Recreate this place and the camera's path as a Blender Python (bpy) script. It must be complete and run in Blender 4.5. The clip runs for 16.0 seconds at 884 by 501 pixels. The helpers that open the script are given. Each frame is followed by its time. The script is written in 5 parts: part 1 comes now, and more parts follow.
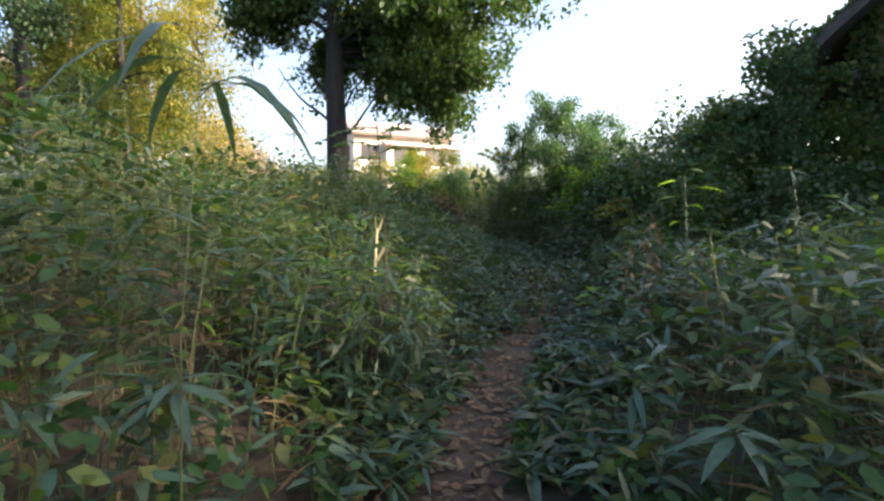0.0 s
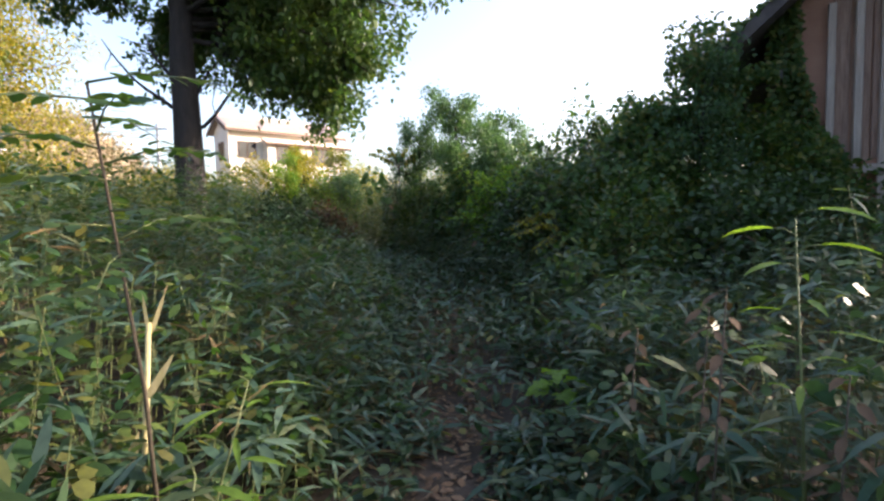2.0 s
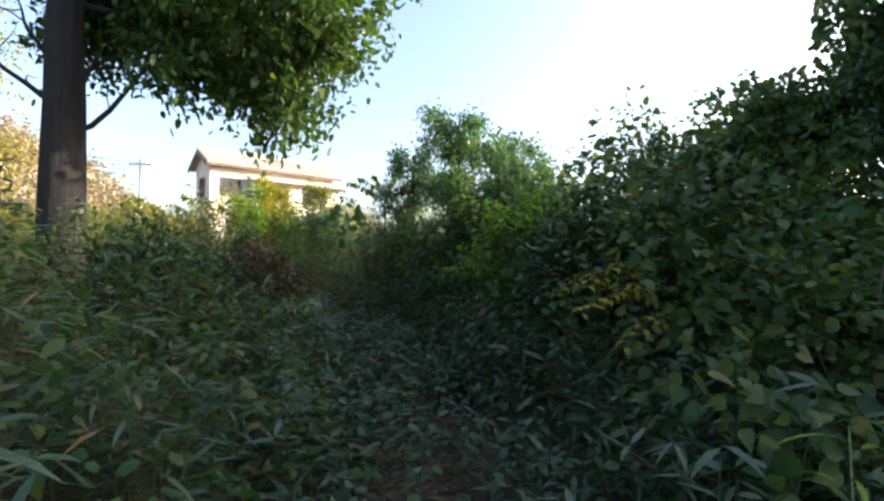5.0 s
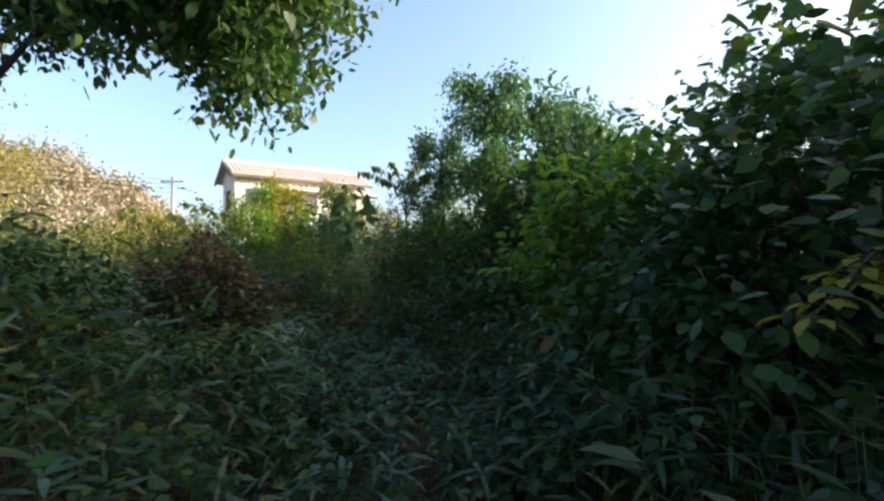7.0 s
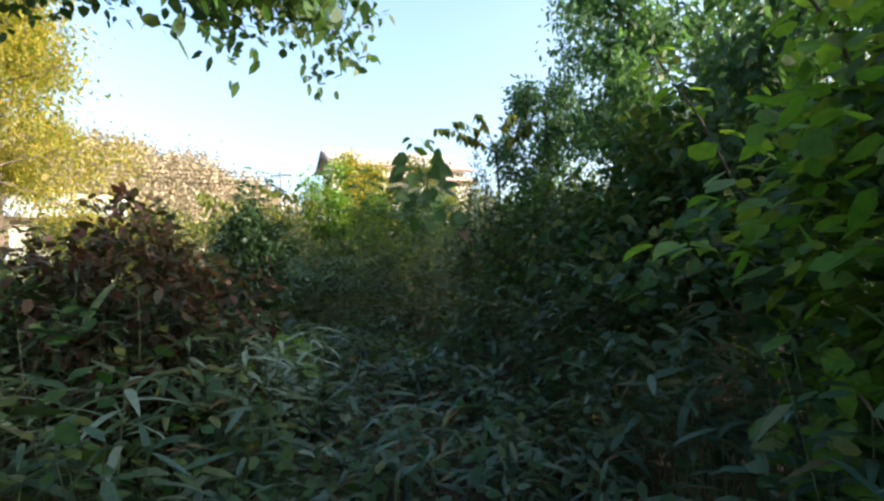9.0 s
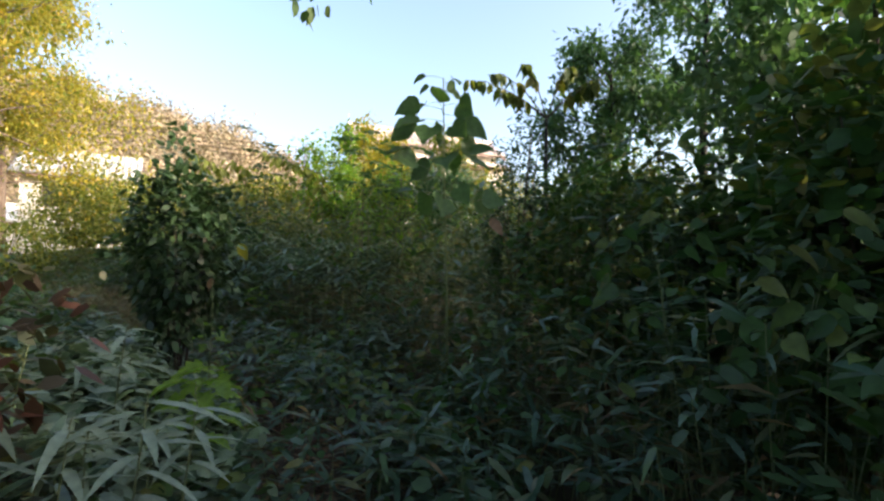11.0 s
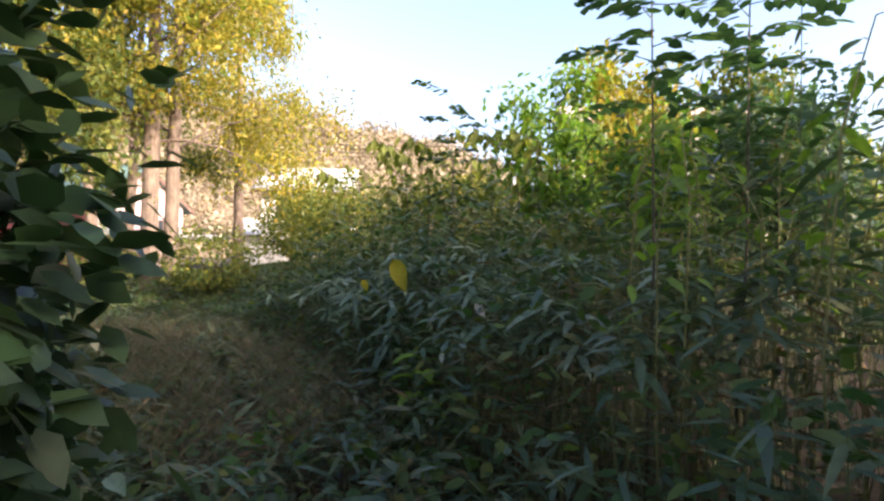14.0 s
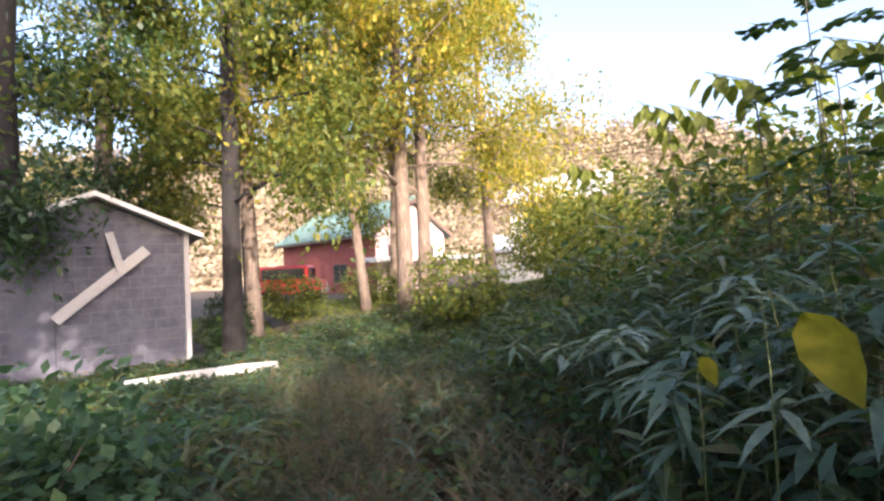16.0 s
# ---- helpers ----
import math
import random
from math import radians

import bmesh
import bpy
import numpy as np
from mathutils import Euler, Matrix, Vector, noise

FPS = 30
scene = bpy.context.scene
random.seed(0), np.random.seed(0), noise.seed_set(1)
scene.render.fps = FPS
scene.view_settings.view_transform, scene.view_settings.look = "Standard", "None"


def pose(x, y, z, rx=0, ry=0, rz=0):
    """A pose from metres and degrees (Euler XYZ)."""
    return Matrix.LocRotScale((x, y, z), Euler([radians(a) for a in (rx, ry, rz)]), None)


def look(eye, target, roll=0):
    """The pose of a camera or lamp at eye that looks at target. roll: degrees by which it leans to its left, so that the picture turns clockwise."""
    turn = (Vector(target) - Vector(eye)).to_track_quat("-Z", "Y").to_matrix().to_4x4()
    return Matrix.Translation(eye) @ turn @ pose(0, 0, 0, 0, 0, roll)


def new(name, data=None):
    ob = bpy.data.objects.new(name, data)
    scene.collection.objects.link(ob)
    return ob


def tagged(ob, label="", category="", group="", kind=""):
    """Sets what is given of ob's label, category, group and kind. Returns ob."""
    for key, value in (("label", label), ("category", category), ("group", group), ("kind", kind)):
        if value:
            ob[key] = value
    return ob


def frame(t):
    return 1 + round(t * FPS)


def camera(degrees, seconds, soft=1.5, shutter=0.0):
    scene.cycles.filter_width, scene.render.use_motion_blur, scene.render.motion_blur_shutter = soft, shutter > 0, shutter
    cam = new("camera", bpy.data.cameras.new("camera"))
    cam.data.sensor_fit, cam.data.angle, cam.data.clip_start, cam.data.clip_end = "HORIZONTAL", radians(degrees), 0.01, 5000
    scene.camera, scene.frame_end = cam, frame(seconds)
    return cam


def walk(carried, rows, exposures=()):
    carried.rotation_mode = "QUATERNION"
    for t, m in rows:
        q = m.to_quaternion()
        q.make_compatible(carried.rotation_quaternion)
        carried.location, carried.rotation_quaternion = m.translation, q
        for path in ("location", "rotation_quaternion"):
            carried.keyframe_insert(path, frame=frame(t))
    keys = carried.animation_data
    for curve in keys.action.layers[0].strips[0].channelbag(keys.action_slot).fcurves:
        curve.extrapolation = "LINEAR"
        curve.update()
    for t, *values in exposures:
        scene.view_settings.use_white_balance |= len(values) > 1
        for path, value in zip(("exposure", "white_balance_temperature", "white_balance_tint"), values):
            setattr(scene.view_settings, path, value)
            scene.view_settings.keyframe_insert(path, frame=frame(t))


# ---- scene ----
cam = camera(84.1, 16.0, 2.5)
PATH = [
    (0, 0.000, 0.000, 1.500, 86.2, 0.8, -0.2),
    (0.5, -0.036, 0.440, 1.588, 88.2, 1.8, -1.7),
    (1, -0.039, 0.975, 1.741, 89.1, 0.8, -5.9),
    (1.5, 0.089, 1.526, 1.690, 89.9, 1.2, -10.3),
    (2, 0.190, 2.059, 1.811, 85.9, 1.6, -12.5),
    (2.5, 0.327, 2.602, 1.864, 83.9, 2.8, -14.7),
    (3, 0.511, 3.154, 1.859, 85.9, 2.3, -15.9),
    (3.5, 0.661, 3.751, 1.829, 88.6, 2.3, -12.7),
    (4, 0.834, 4.384, 1.833, 91.3, 1.2, -13.5),
    (6.5, 1.652, 7.671, 1.744, 91.7, 0.3, -8.3),
    (7, 1.813, 8.292, 1.725, 92.8, 2.2, -7.3),
    (7.5, 1.974, 8.937, 1.740, 91.0, 0.7, -6.4),
    (8, 2.158, 9.558, 1.745, 93.1, 2.3, -3.1),
    (8.5, 2.112, 10.225, 1.732, 92.8, 1.5, 3.4),
    (9, 2.170, 10.903, 1.698, 92.2, 2.4, 5.2),
    (11.3, 2.023, 13.228, 1.857, 90.8, -2.4, 8.2),
    (11.5, 1.996, 13.535, 1.874, 90.9, -1.9, 9.0),
    (12, 1.804, 14.165, 1.861, 91.0, -1.4, 14.1),
    (12.5, 1.548, 14.809, 1.894, 92.6, -2.3, 18.7),
    (13, 1.271, 15.486, 1.915, 90.2, -1.1, 24.1),
    (13.5, 0.857, 15.988, 1.933, 89.7, -0.7, 29.3),
    (14, 0.523, 16.424, 1.970, 90.5, -1.3, 32.2),
    (14.5, 0.143, 16.924, 2.037, 88.7, 1.3, 37.4),
    (15, -0.336, 17.339, 2.050, 88.7, 2.5, 44.8),
    (15.5, -0.753, 17.703, 2.054, 90.8, 1.6, 51.7),
    (16, -1.169, 17.959, 2.108, 92.1, 2.9, 61.3),
]
EXPOSURES = [(0, 2.05, 6500, 18), (2.0, 2.0, 6500, 20), (4.2, 2.0, 6500, 17), (6.5, 1.6, 6150, 8), (7.5, 1.6, 6150, 8), (9.0, 2.05, 6200, 9), (11.5, 1.9, 6500, 16), (12.5, 2.05, 6550, 20), (13.5, 2.15, 6450, 22), (16.0, 2.25, 6150, 24)]
walk(cam, [(t, pose(x, y, z, a, b, c)) for t, x, y, z, a, b, c in PATH], EXPOSURES)

# ---------- world, sun, exposure ----------
SUN_AZ, SUN_EL = 95.0, 19.0          # degrees to the right of +y, and above the horizon
world = bpy.data.worlds.new("world")
scene.world = world
world.use_nodes = True
wn = world.node_tree.nodes
sky = wn.new("ShaderNodeTexSky")
sky.sky_type = "NISHITA"
sky.sun_disc = False
sky.sun_elevation = radians(SUN_EL)
sky.sun_rotation = radians(SUN_AZ)
sky.dust_density = 4.0
sky.air_density = 1.0
wn["Background"].inputs["Strength"].default_value = 0.15
world.node_tree.links.new(sky.outputs[0], wn["Background"].inputs["Color"])
sun_data = bpy.data.lights.new("sun", "SUN")
sun_data.energy = 3.0
sun_data.angle = radians(0.6)
sun_data.color = (1.0, 0.87, 0.68)
sun_ob = new("sun", sun_data)
sa, se = radians(SUN_AZ), radians(SUN_EL)
sun_dir = Vector((math.sin(sa) * math.cos(se), math.cos(sa) * math.cos(se), math.sin(se)))
sun_ob.matrix_world = look(sun_dir * 60, (0, 0, 0))

rng = np.random.default_rng(7)


# ---------- materials ----------
def mat(name):
    m = bpy.data.materials.new(name)
    m.use_nodes = True
    return m, m.node_tree.nodes, m.node_tree.links, m.node_tree.nodes["Principled BSDF"]


def ramp(nodes, stops):
    r = nodes.new("ShaderNodeValToRGB")
    el = r.color_ramp.elements
    while len(el) < len(stops):
        el.new(0.5)
    for e, (p, c) in zip(el, stops):
        e.position, e.color = p, (*c, 1)
    return r


def leaf_material(name, colours, rough=0.45, through_light=0.35, glow=1.5, spots=0.25):
    """Leaf: a colour of its own for each leaf, blotches, some light shining through."""
    m, n, l, b = mat(name)
    geo = n.new("ShaderNodeNewGeometry")
    k = len(colours)
    r = ramp(n, [(i / max(1, k - 1), c) for i, c in enumerate(colours)])
    l.new(geo.outputs["Random Per Island"], r.inputs[0])
    tc = n.new("ShaderNodeTexCoord")
    nz = n.new("ShaderNodeTexNoise")
    nz.inputs["Scale"].default_value = 28
    nz.inputs["Detail"].default_value = 4
    l.new(tc.outputs["Object"], nz.inputs["Vector"])
    nz2 = n.new("ShaderNodeTexNoise")
    nz2.inputs["Scale"].default_value = 0.9
    l.new(tc.outputs["Object"], nz2.inputs["Vector"])
    add = n.new("ShaderNodeMath")
    l.new(nz.outputs[0], add.inputs[0])
    l.new(nz2.outputs[0], add.inputs[1])
    mr = n.new("ShaderNodeMapRange")
    mr.inputs["From Min"].default_value, mr.inputs["From Max"].default_value = 0.6, 1.4
    mr.inputs["To Min"].default_value, mr.inputs["To Max"].default_value = 1 - spots * 1.6, 1 + spots * 1.6
    l.new(add.outputs[0], mr.inputs["Value"])
    mul = n.new("ShaderNodeMix")
    mul.data_type, mul.blend_type = "RGBA", "MULTIPLY"
    mul.inputs["Factor"].default_value = 1
    l.new(r.outputs[0], mul.inputs["A"])
    l.new(mr.outputs[0], mul.inputs["B"])
    l.new(mul.outputs["Result"], b.inputs["Base Color"])
    b.inputs["Roughness"].default_value = rough
    b.inputs["Specular IOR Level"].default_value = 0.28
    tr = n.new("ShaderNodeBsdfTranslucent")
    br = n.new("ShaderNodeMix")
    br.data_type, br.blend_type = "RGBA", "MULTIPLY"
    br.inputs["Factor"].default_value = 1
    br.inputs["B"].default_value = (glow * 1.05, glow * 1.1, glow * 0.5, 1)
    l.new(mul.outputs["Result"], br.inputs["A"])
    l.new(br.outputs["Result"], tr.inputs["Color"])
    mix = n.new("ShaderNodeMixShader")
    mix.inputs[0].default_value = through_light
    l.new(b.outputs[0], mix.inputs[1])
    l.new(tr.outputs[0], mix.inputs[2])
    l.new(mix.outputs[0], n["Material Output"].inputs["Surface"])
    return m


def surface(name, colours, scale=6.0, rough=0.8, bump=0.3, fine=60.0, stretch=(1, 1, 1), metal=0.0, detail=8):
    """A plain material in two scales of noise, with relief."""
    m, n, l, b = mat(name)
    tc = n.new("ShaderNodeTexCoord")
    mp = n.new("ShaderNodeMapping")
    mp.inputs["Scale"].default_value = stretch
    l.new(tc.outputs["Object"], mp.inputs["Vector"])
    a = n.new("ShaderNodeTexNoise")
    a.inputs["Scale"].default_value, a.inputs["Detail"].default_value = scale, detail
    a.inputs["Roughness"].default_value = 0.65
    f = n.new("ShaderNodeTexNoise")
    f.inputs["Scale"].default_value, f.inputs["Detail"].default_value = fine, 4
    l.new(mp.outputs[0], a.inputs["Vector"])
    l.new(mp.outputs[0], f.inputs["Vector"])
    mx = n.new("ShaderNodeMath")
    mx.operation = "MULTIPLY_ADD"
    l.new(f.outputs[0], mx.inputs[0])
    mx.inputs[1].default_value = 0.35
    l.new(a.outputs[0], mx.inputs[2])
    k = len(colours)
    r = ramp(n, [(0.42 + 0.5 * i / max(1, k - 1), c) for i, c in enumerate(colours)])
    l.new(mx.outputs[0], r.inputs[0])
    l.new(r.outputs[0], b.inputs["Base Color"])
    b.inputs["Roughness"].default_value = rough
    b.inputs["Metallic"].default_value = metal
    bp = n.new("ShaderNodeBump")
    bp.inputs["Strength"].default_value = bump
    bp.inputs["Distance"].default_value = 0.03
    l.new(mx.outputs[0], bp.inputs["Height"])
    l.new(bp.outputs[0], b.inputs["Normal"])
    return m


M_SOIL = surface("soil", [(0.022, 0.016, 0.010), (0.05, 0.036, 0.022), (0.09, 0.065, 0.04)], 1.3, 0.95, 0.8, 25)
M_SASA = leaf_material("bamboo grass leaf", [(0.03, 0.066, 0.04), (0.044, 0.088, 0.054), (0.075, 0.12, 0.085), (0.05, 0.09, 0.036), (0.11, 0.115, 0.055)], 0.34, 0.28)
M_PALE = leaf_material("pale leaf", [(0.09, 0.15, 0.1), (0.14, 0.2, 0.15), (0.2, 0.26, 0.2), (0.12, 0.18, 0.09)], 0.36, 0.3)
M_GREEN = leaf_material("green leaf", [(0.026, 0.068, 0.018), (0.048, 0.1, 0.024), (0.034, 0.08, 0.03), (0.08, 0.125, 0.028), (0.125, 0.12, 0.036)], 0.48, 0.4)
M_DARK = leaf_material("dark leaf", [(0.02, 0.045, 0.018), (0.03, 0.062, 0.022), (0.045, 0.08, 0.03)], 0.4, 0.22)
M_OAK = leaf_material("oak leaf", [(0.025, 0.06, 0.018), (0.04, 0.085, 0.024), (0.06, 0.11, 0.03), (0.034, 0.07, 0.024), (0.09, 0.12, 0.03)], 0.42, 0.4)
M_LIME = leaf_material("vine leaf", [(0.08, 0.17, 0.025), (0.11, 0.22, 0.03), (0.16, 0.26, 0.035), (0.09, 0.17, 0.035), (0.2, 0.24, 0.04)], 0.45, 0.5)
M_YELLOW = leaf_material("yellow leaf", [(0.24, 0.17, 0.018), (0.32, 0.24, 0.02), (0.2, 0.19, 0.02), (0.28, 0.15, 0.02)], 0.55, 0.4)
M_AUTUMN = leaf_material("turning leaf", [(0.10, 0.14, 0.02), (0.2, 0.2, 0.025), (0.3, 0.24, 0.03), (0.14, 0.17, 0.03), (0.34, 0.23, 0.03)], 0.55, 0.45)
M_MIXED = leaf_material("wood leaf", [(0.05, 0.085, 0.02), (0.09, 0.12, 0.022), (0.15, 0.16, 0.025), (0.06, 0.1, 0.03), (0.2, 0.17, 0.03)], 0.55, 0.42)
M_RED = leaf_material("reddened leaf", [(0.045, 0.022, 0.016), (0.034, 0.042, 0.016), (0.075, 0.03, 0.02), (0.026, 0.04, 0.016)], 0.5, 0.35)
M_DRY = leaf_material("dry leaf", [(0.12, 0.075, 0.04), (0.2, 0.13, 0.075), (0.09, 0.05, 0.03), (0.2, 0.14, 0.085), (0.14, 0.08, 0.048)], 0.85, 0.15, 1.0)
M_STRAW = leaf_material("dry grass", [(0.13, 0.09, 0.045), (0.2, 0.14, 0.07), (0.09, 0.075, 0.035), (0.16, 0.1, 0.06)], 0.8, 0.3, 1.0)
M_RUSSET = leaf_material("russet grass", [(0.11, 0.078, 0.052), (0.17, 0.125, 0.085), (0.09, 0.08, 0.05), (0.08, 0.1, 0.05), (0.1, 0.12, 0.06)], 0.8, 0.35, 1.0)
M_TEAL = leaf_material("feathered leaf", [(0.04, 0.09, 0.045), (0.055, 0.115, 0.055), (0.08, 0.14, 0.07)], 0.5, 0.4)
# autumn tones of the far trees, lightened to put distance haze into them
M_HILL = leaf_material("hazy autumn wood", [(0.32, 0.26, 0.19), (0.37, 0.31, 0.23), (0.26, 0.24, 0.17), (0.34, 0.25, 0.19), (0.22, 0.22, 0.15)], 0.9, 0.2, 1.0)
M_HILLSIDE = surface("dry hillside", [(0.14, 0.11, 0.075), (0.2, 0.16, 0.11), (0.28, 0.22, 0.15)], 0.15, 0.95, 0.3, 2)
# near-black: the large tree's backlit silhouette is put into this bark colour
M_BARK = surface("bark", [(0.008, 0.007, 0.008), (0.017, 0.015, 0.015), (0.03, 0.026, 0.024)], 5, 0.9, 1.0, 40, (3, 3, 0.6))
M_BARKP = surface("warm bark", [(0.06, 0.044, 0.034), (0.14, 0.105, 0.082), (0.25, 0.2, 0.16)], 5, 0.9, 0.9, 40, (3, 3, 0.6))
M_TWIG = surface("twig", [(0.04, 0.03, 0.02), (0.09, 0.07, 0.045)], 20, 0.8, 0.3, 80)
M_STEMG = surface("green stem", [(0.07, 0.1, 0.03), (0.13, 0.15, 0.05)], 20, 0.6, 0.2, 80)
M_CANE = surface("yellow-green cane", [(0.12, 0.13, 0.04), (0.22, 0.2, 0.07)], 20, 0.6, 0.2, 80)
M_CULM = surface("dry culm", [(0.3, 0.24, 0.1), (0.42, 0.36, 0.17), (0.5, 0.42, 0.24)], 9, 0.55, 0.2, 60, (4, 4, 0.8))
M_BOARD = surface("weathered board", [(0.10, 0.06, 0.045), (0.19, 0.125, 0.095), (0.27, 0.19, 0.15)], 4, 0.85, 0.6, 40, (6, 6, 0.5))
M_POST = surface("pale grey post", [(0.2, 0.17, 0.15), (0.34, 0.3, 0.26)], 5, 0.85, 0.5, 40, (6, 6, 0.5))
M_THATCH = surface("dark roof covering", [(0.03, 0.028, 0.03), (0.06, 0.055, 0.055), (0.1, 0.09, 0.08)], 4, 0.95, 0.9, 50, (1, 5, 1))
M_MUD = surface("clay wall", [(0.22, 0.12, 0.085), (0.3, 0.17, 0.12)], 3, 0.95, 0.5, 40)
M_WHITE = surface("off-white render", [(0.6, 0.57, 0.52), (0.74, 0.72, 0.67)], 1.5, 0.9, 0.15, 60)
M_TILE = surface("pale roof tile", [(0.4, 0.31, 0.27), (0.52, 0.43, 0.38), (0.6, 0.53, 0.48)], 2.5, 0.6, 0.2, 30)
M_EAVE = surface("brown trim", [(0.1, 0.06, 0.045), (0.16, 0.1, 0.075)], 5, 0.6, 0.2, 40)
M_BLOCK = surface("grey concrete block", [(0.06, 0.06, 0.08), (0.1, 0.1, 0.125), (0.15, 0.15, 0.175)], 4, 0.95, 0.6, 70)
M_MORTAR = surface("mortar", [(0.1, 0.1, 0.12), (0.17, 0.17, 0.19)], 8, 0.95, 0.4, 70)
M_PLANK = surface("bleached plank", [(0.36, 0.34, 0.33), (0.52, 0.5, 0.49)], 5, 0.85, 0.4, 50, (1, 6, 6))
M_SHEET = surface("pale sheet metal", [(0.42, 0.42, 0.42), (0.6, 0.6, 0.58)], 2, 0.5, 0.15, 30, metal=0.3)
M_REDW = surface("red-brown siding", [(0.2, 0.05, 0.04), (0.3, 0.08, 0.06)], 2, 0.7, 0.2, 30)
M_PINK = surface("pink render", [(0.6, 0.42, 0.4), (0.72, 0.54, 0.5)], 1.5, 0.85, 0.15, 40)
M_GROOF = surface("green roof", [(0.1, 0.17, 0.14), (0.16, 0.25, 0.21)], 2, 0.5, 0.15, 30)
M_GLASS, _n, _l, _b = mat("dark glass")
_b.inputs["Base Color"].default_value = (0.03, 0.035, 0.04, 1)
_b.inputs["Roughness"].default_value = 0.08
M_CARRED = surface("red car paint", [(0.45, 0.03, 0.025), (0.52, 0.05, 0.04)], 3, 0.3, 0.02, 40)
M_RUBBER = surface("black rubber", [(0.02, 0.02, 0.02), (0.035, 0.035, 0.035)], 9, 0.8, 0.2, 60)
M_STEEL = surface("galvanised steel", [(0.25, 0.26, 0.27), (0.38, 0.39, 0.4)], 6, 0.5, 0.1, 60, metal=0.6)
M_LOG = surface("barkless pale log", [(0.38, 0.34, 0.29), (0.55, 0.51, 0.46), (0.66, 0.62, 0.57)], 4, 0.8, 0.5, 40, (1, 4, 4))


# ---------- mesh helpers ----------
def link(name, mesh, material, parent=None, label=""):
    ob = new(name, mesh)
    if material:
        mesh.materials.append(material)
    if parent is not None:
        ob.parent = parent
    if label:
        tagged(ob, label)
    return ob


def part(name, bm, material, parent=None, label="", smooth=False):
    me = bpy.data.meshes.new(name)
    if smooth:
        for f in bm.faces:
            f.smooth = True
    bm.to_mesh(me)
    bm.free()
    return link(name, me, material, parent, label)


def tri_mesh(name, verts, tris, smooth=False):
    me = bpy.data.meshes.new(name)
    nv, nt = len(verts), len(tris)
    me.vertices.add(nv)
    me.vertices.foreach_set("co", np.ascontiguousarray(verts, dtype=np.float32).ravel())
    me.loops.add(nt * 3)
    me.loops.foreach_set("vertex_index", np.ascontiguousarray(tris, dtype=np.int32).ravel())
    me.polygons.add(nt)
    me.polygons.foreach_set("loop_start", np.arange(0, nt * 3, 3, dtype=np.int32))
    if smooth:
        me.polygons.foreach_set("use_smooth", np.ones(nt, dtype=bool))
    me.update(calc_edges=True)
    return me


def unit(v):
    return v / np.maximum(np.linalg.norm(v, axis=-1, keepdims=True), 1e-9)


SHAPES = {   # stations along the leaf: (share of length, half width); columns across
    "tiny": ([(0, 0), (0.45, 0.5), (1, 0)], 2),
    "blade": ([(0, 0), (0.28, 0.5), (0.68, 0.38), (1, 0)], 2),
    "oval": ([(0, 0), (0.3, 0.48), (0.7, 0.4), (1, 0)], 2),
    "heart": ([(-0.06, 0.2), (0.06, 0.42), (0.3, 0.5), (0.58, 0.37), (0.82, 0.17), (1, 0)], 3),
    "lobed": ([(-0.1, 0.2), (0.02, 0.5), (0.14, 0.27), (0.34, 0.52), (0.5, 0.2), (0.68, 0.22), (1, 0)], 3),
    "sasa": ([(0, 0.05), (0.14, 0.38), (0.38, 0.5), (0.7, 0.34), (1, 0)], 3),
    "broad": ([(0, 0.04), (0.16, 0.36), (0.42, 0.5), (0.72, 0.34), (1, 0)], 3),
}


def leaves(P, D, N, L, W, shape, droop=0.15, fold=0.12):
    """Leaf blades from base points, directions, upper sides, lengths and widths: vertices and triangles."""
    P, D = np.asarray(P, float), unit(np.asarray(D, float))
    S = unit(np.cross(D, np.asarray(N, float)))
    N = np.cross(S, D)
    stations, cols = SHAPES[shape]
    n = len(P)
    L = np.broadcast_to(L, n)[:, None]
    W = np.broadcast_to(W, n)[:, None]
    droop = np.broadcast_to(droop, n)[:, None]
    vs, rows = [], []
    for u, h in stations:
        c = P + D * L * u
        c = c - np.array([0, 0, 1.0]) * (droop * L * u * u)
        if h == 0:
            rows.append([len(vs)])
            vs.append(c)
        elif cols == 2:
            rows.append([len(vs), len(vs) + 1])
            vs += [c - S * W * h, c + S * W * h]
        else:
            rows.append([len(vs), len(vs) + 1, len(vs) + 2])
            vs += [c - S * W * h + N * W * fold, c, c + S * W * h + N * W * fold]
    tris = []
    for a, b in zip(rows, rows[1:]):
        if len(a) == 1 and len(b) == 1:
            continue
        if len(a) == 1:
            tris += [(a[0], b[i], b[i + 1]) for i in range(len(b) - 1)]
        elif len(b) == 1:
            tris += [(a[i], b[0], a[i + 1]) for i in range(len(a) - 1)]
        else:
            for i in range(len(a) - 1):
                tris += [(a[i], b[i], b[i + 1]), (a[i], b[i + 1], a[i + 1])]
    k = len(vs)
    V = np.stack(vs, 1).reshape(-1, 3)
    T = (np.array(tris)[None] + (np.arange(n) * k)[:, None, None]).reshape(-1, 3)
    return V, T


def join(pieces):
    vs, ts, off = [], [], 0
    for v, t in pieces:
        vs.append(v)
        ts.append(t + off)
        off += len(v)
    return np.concatenate(vs), np.concatenate(ts)


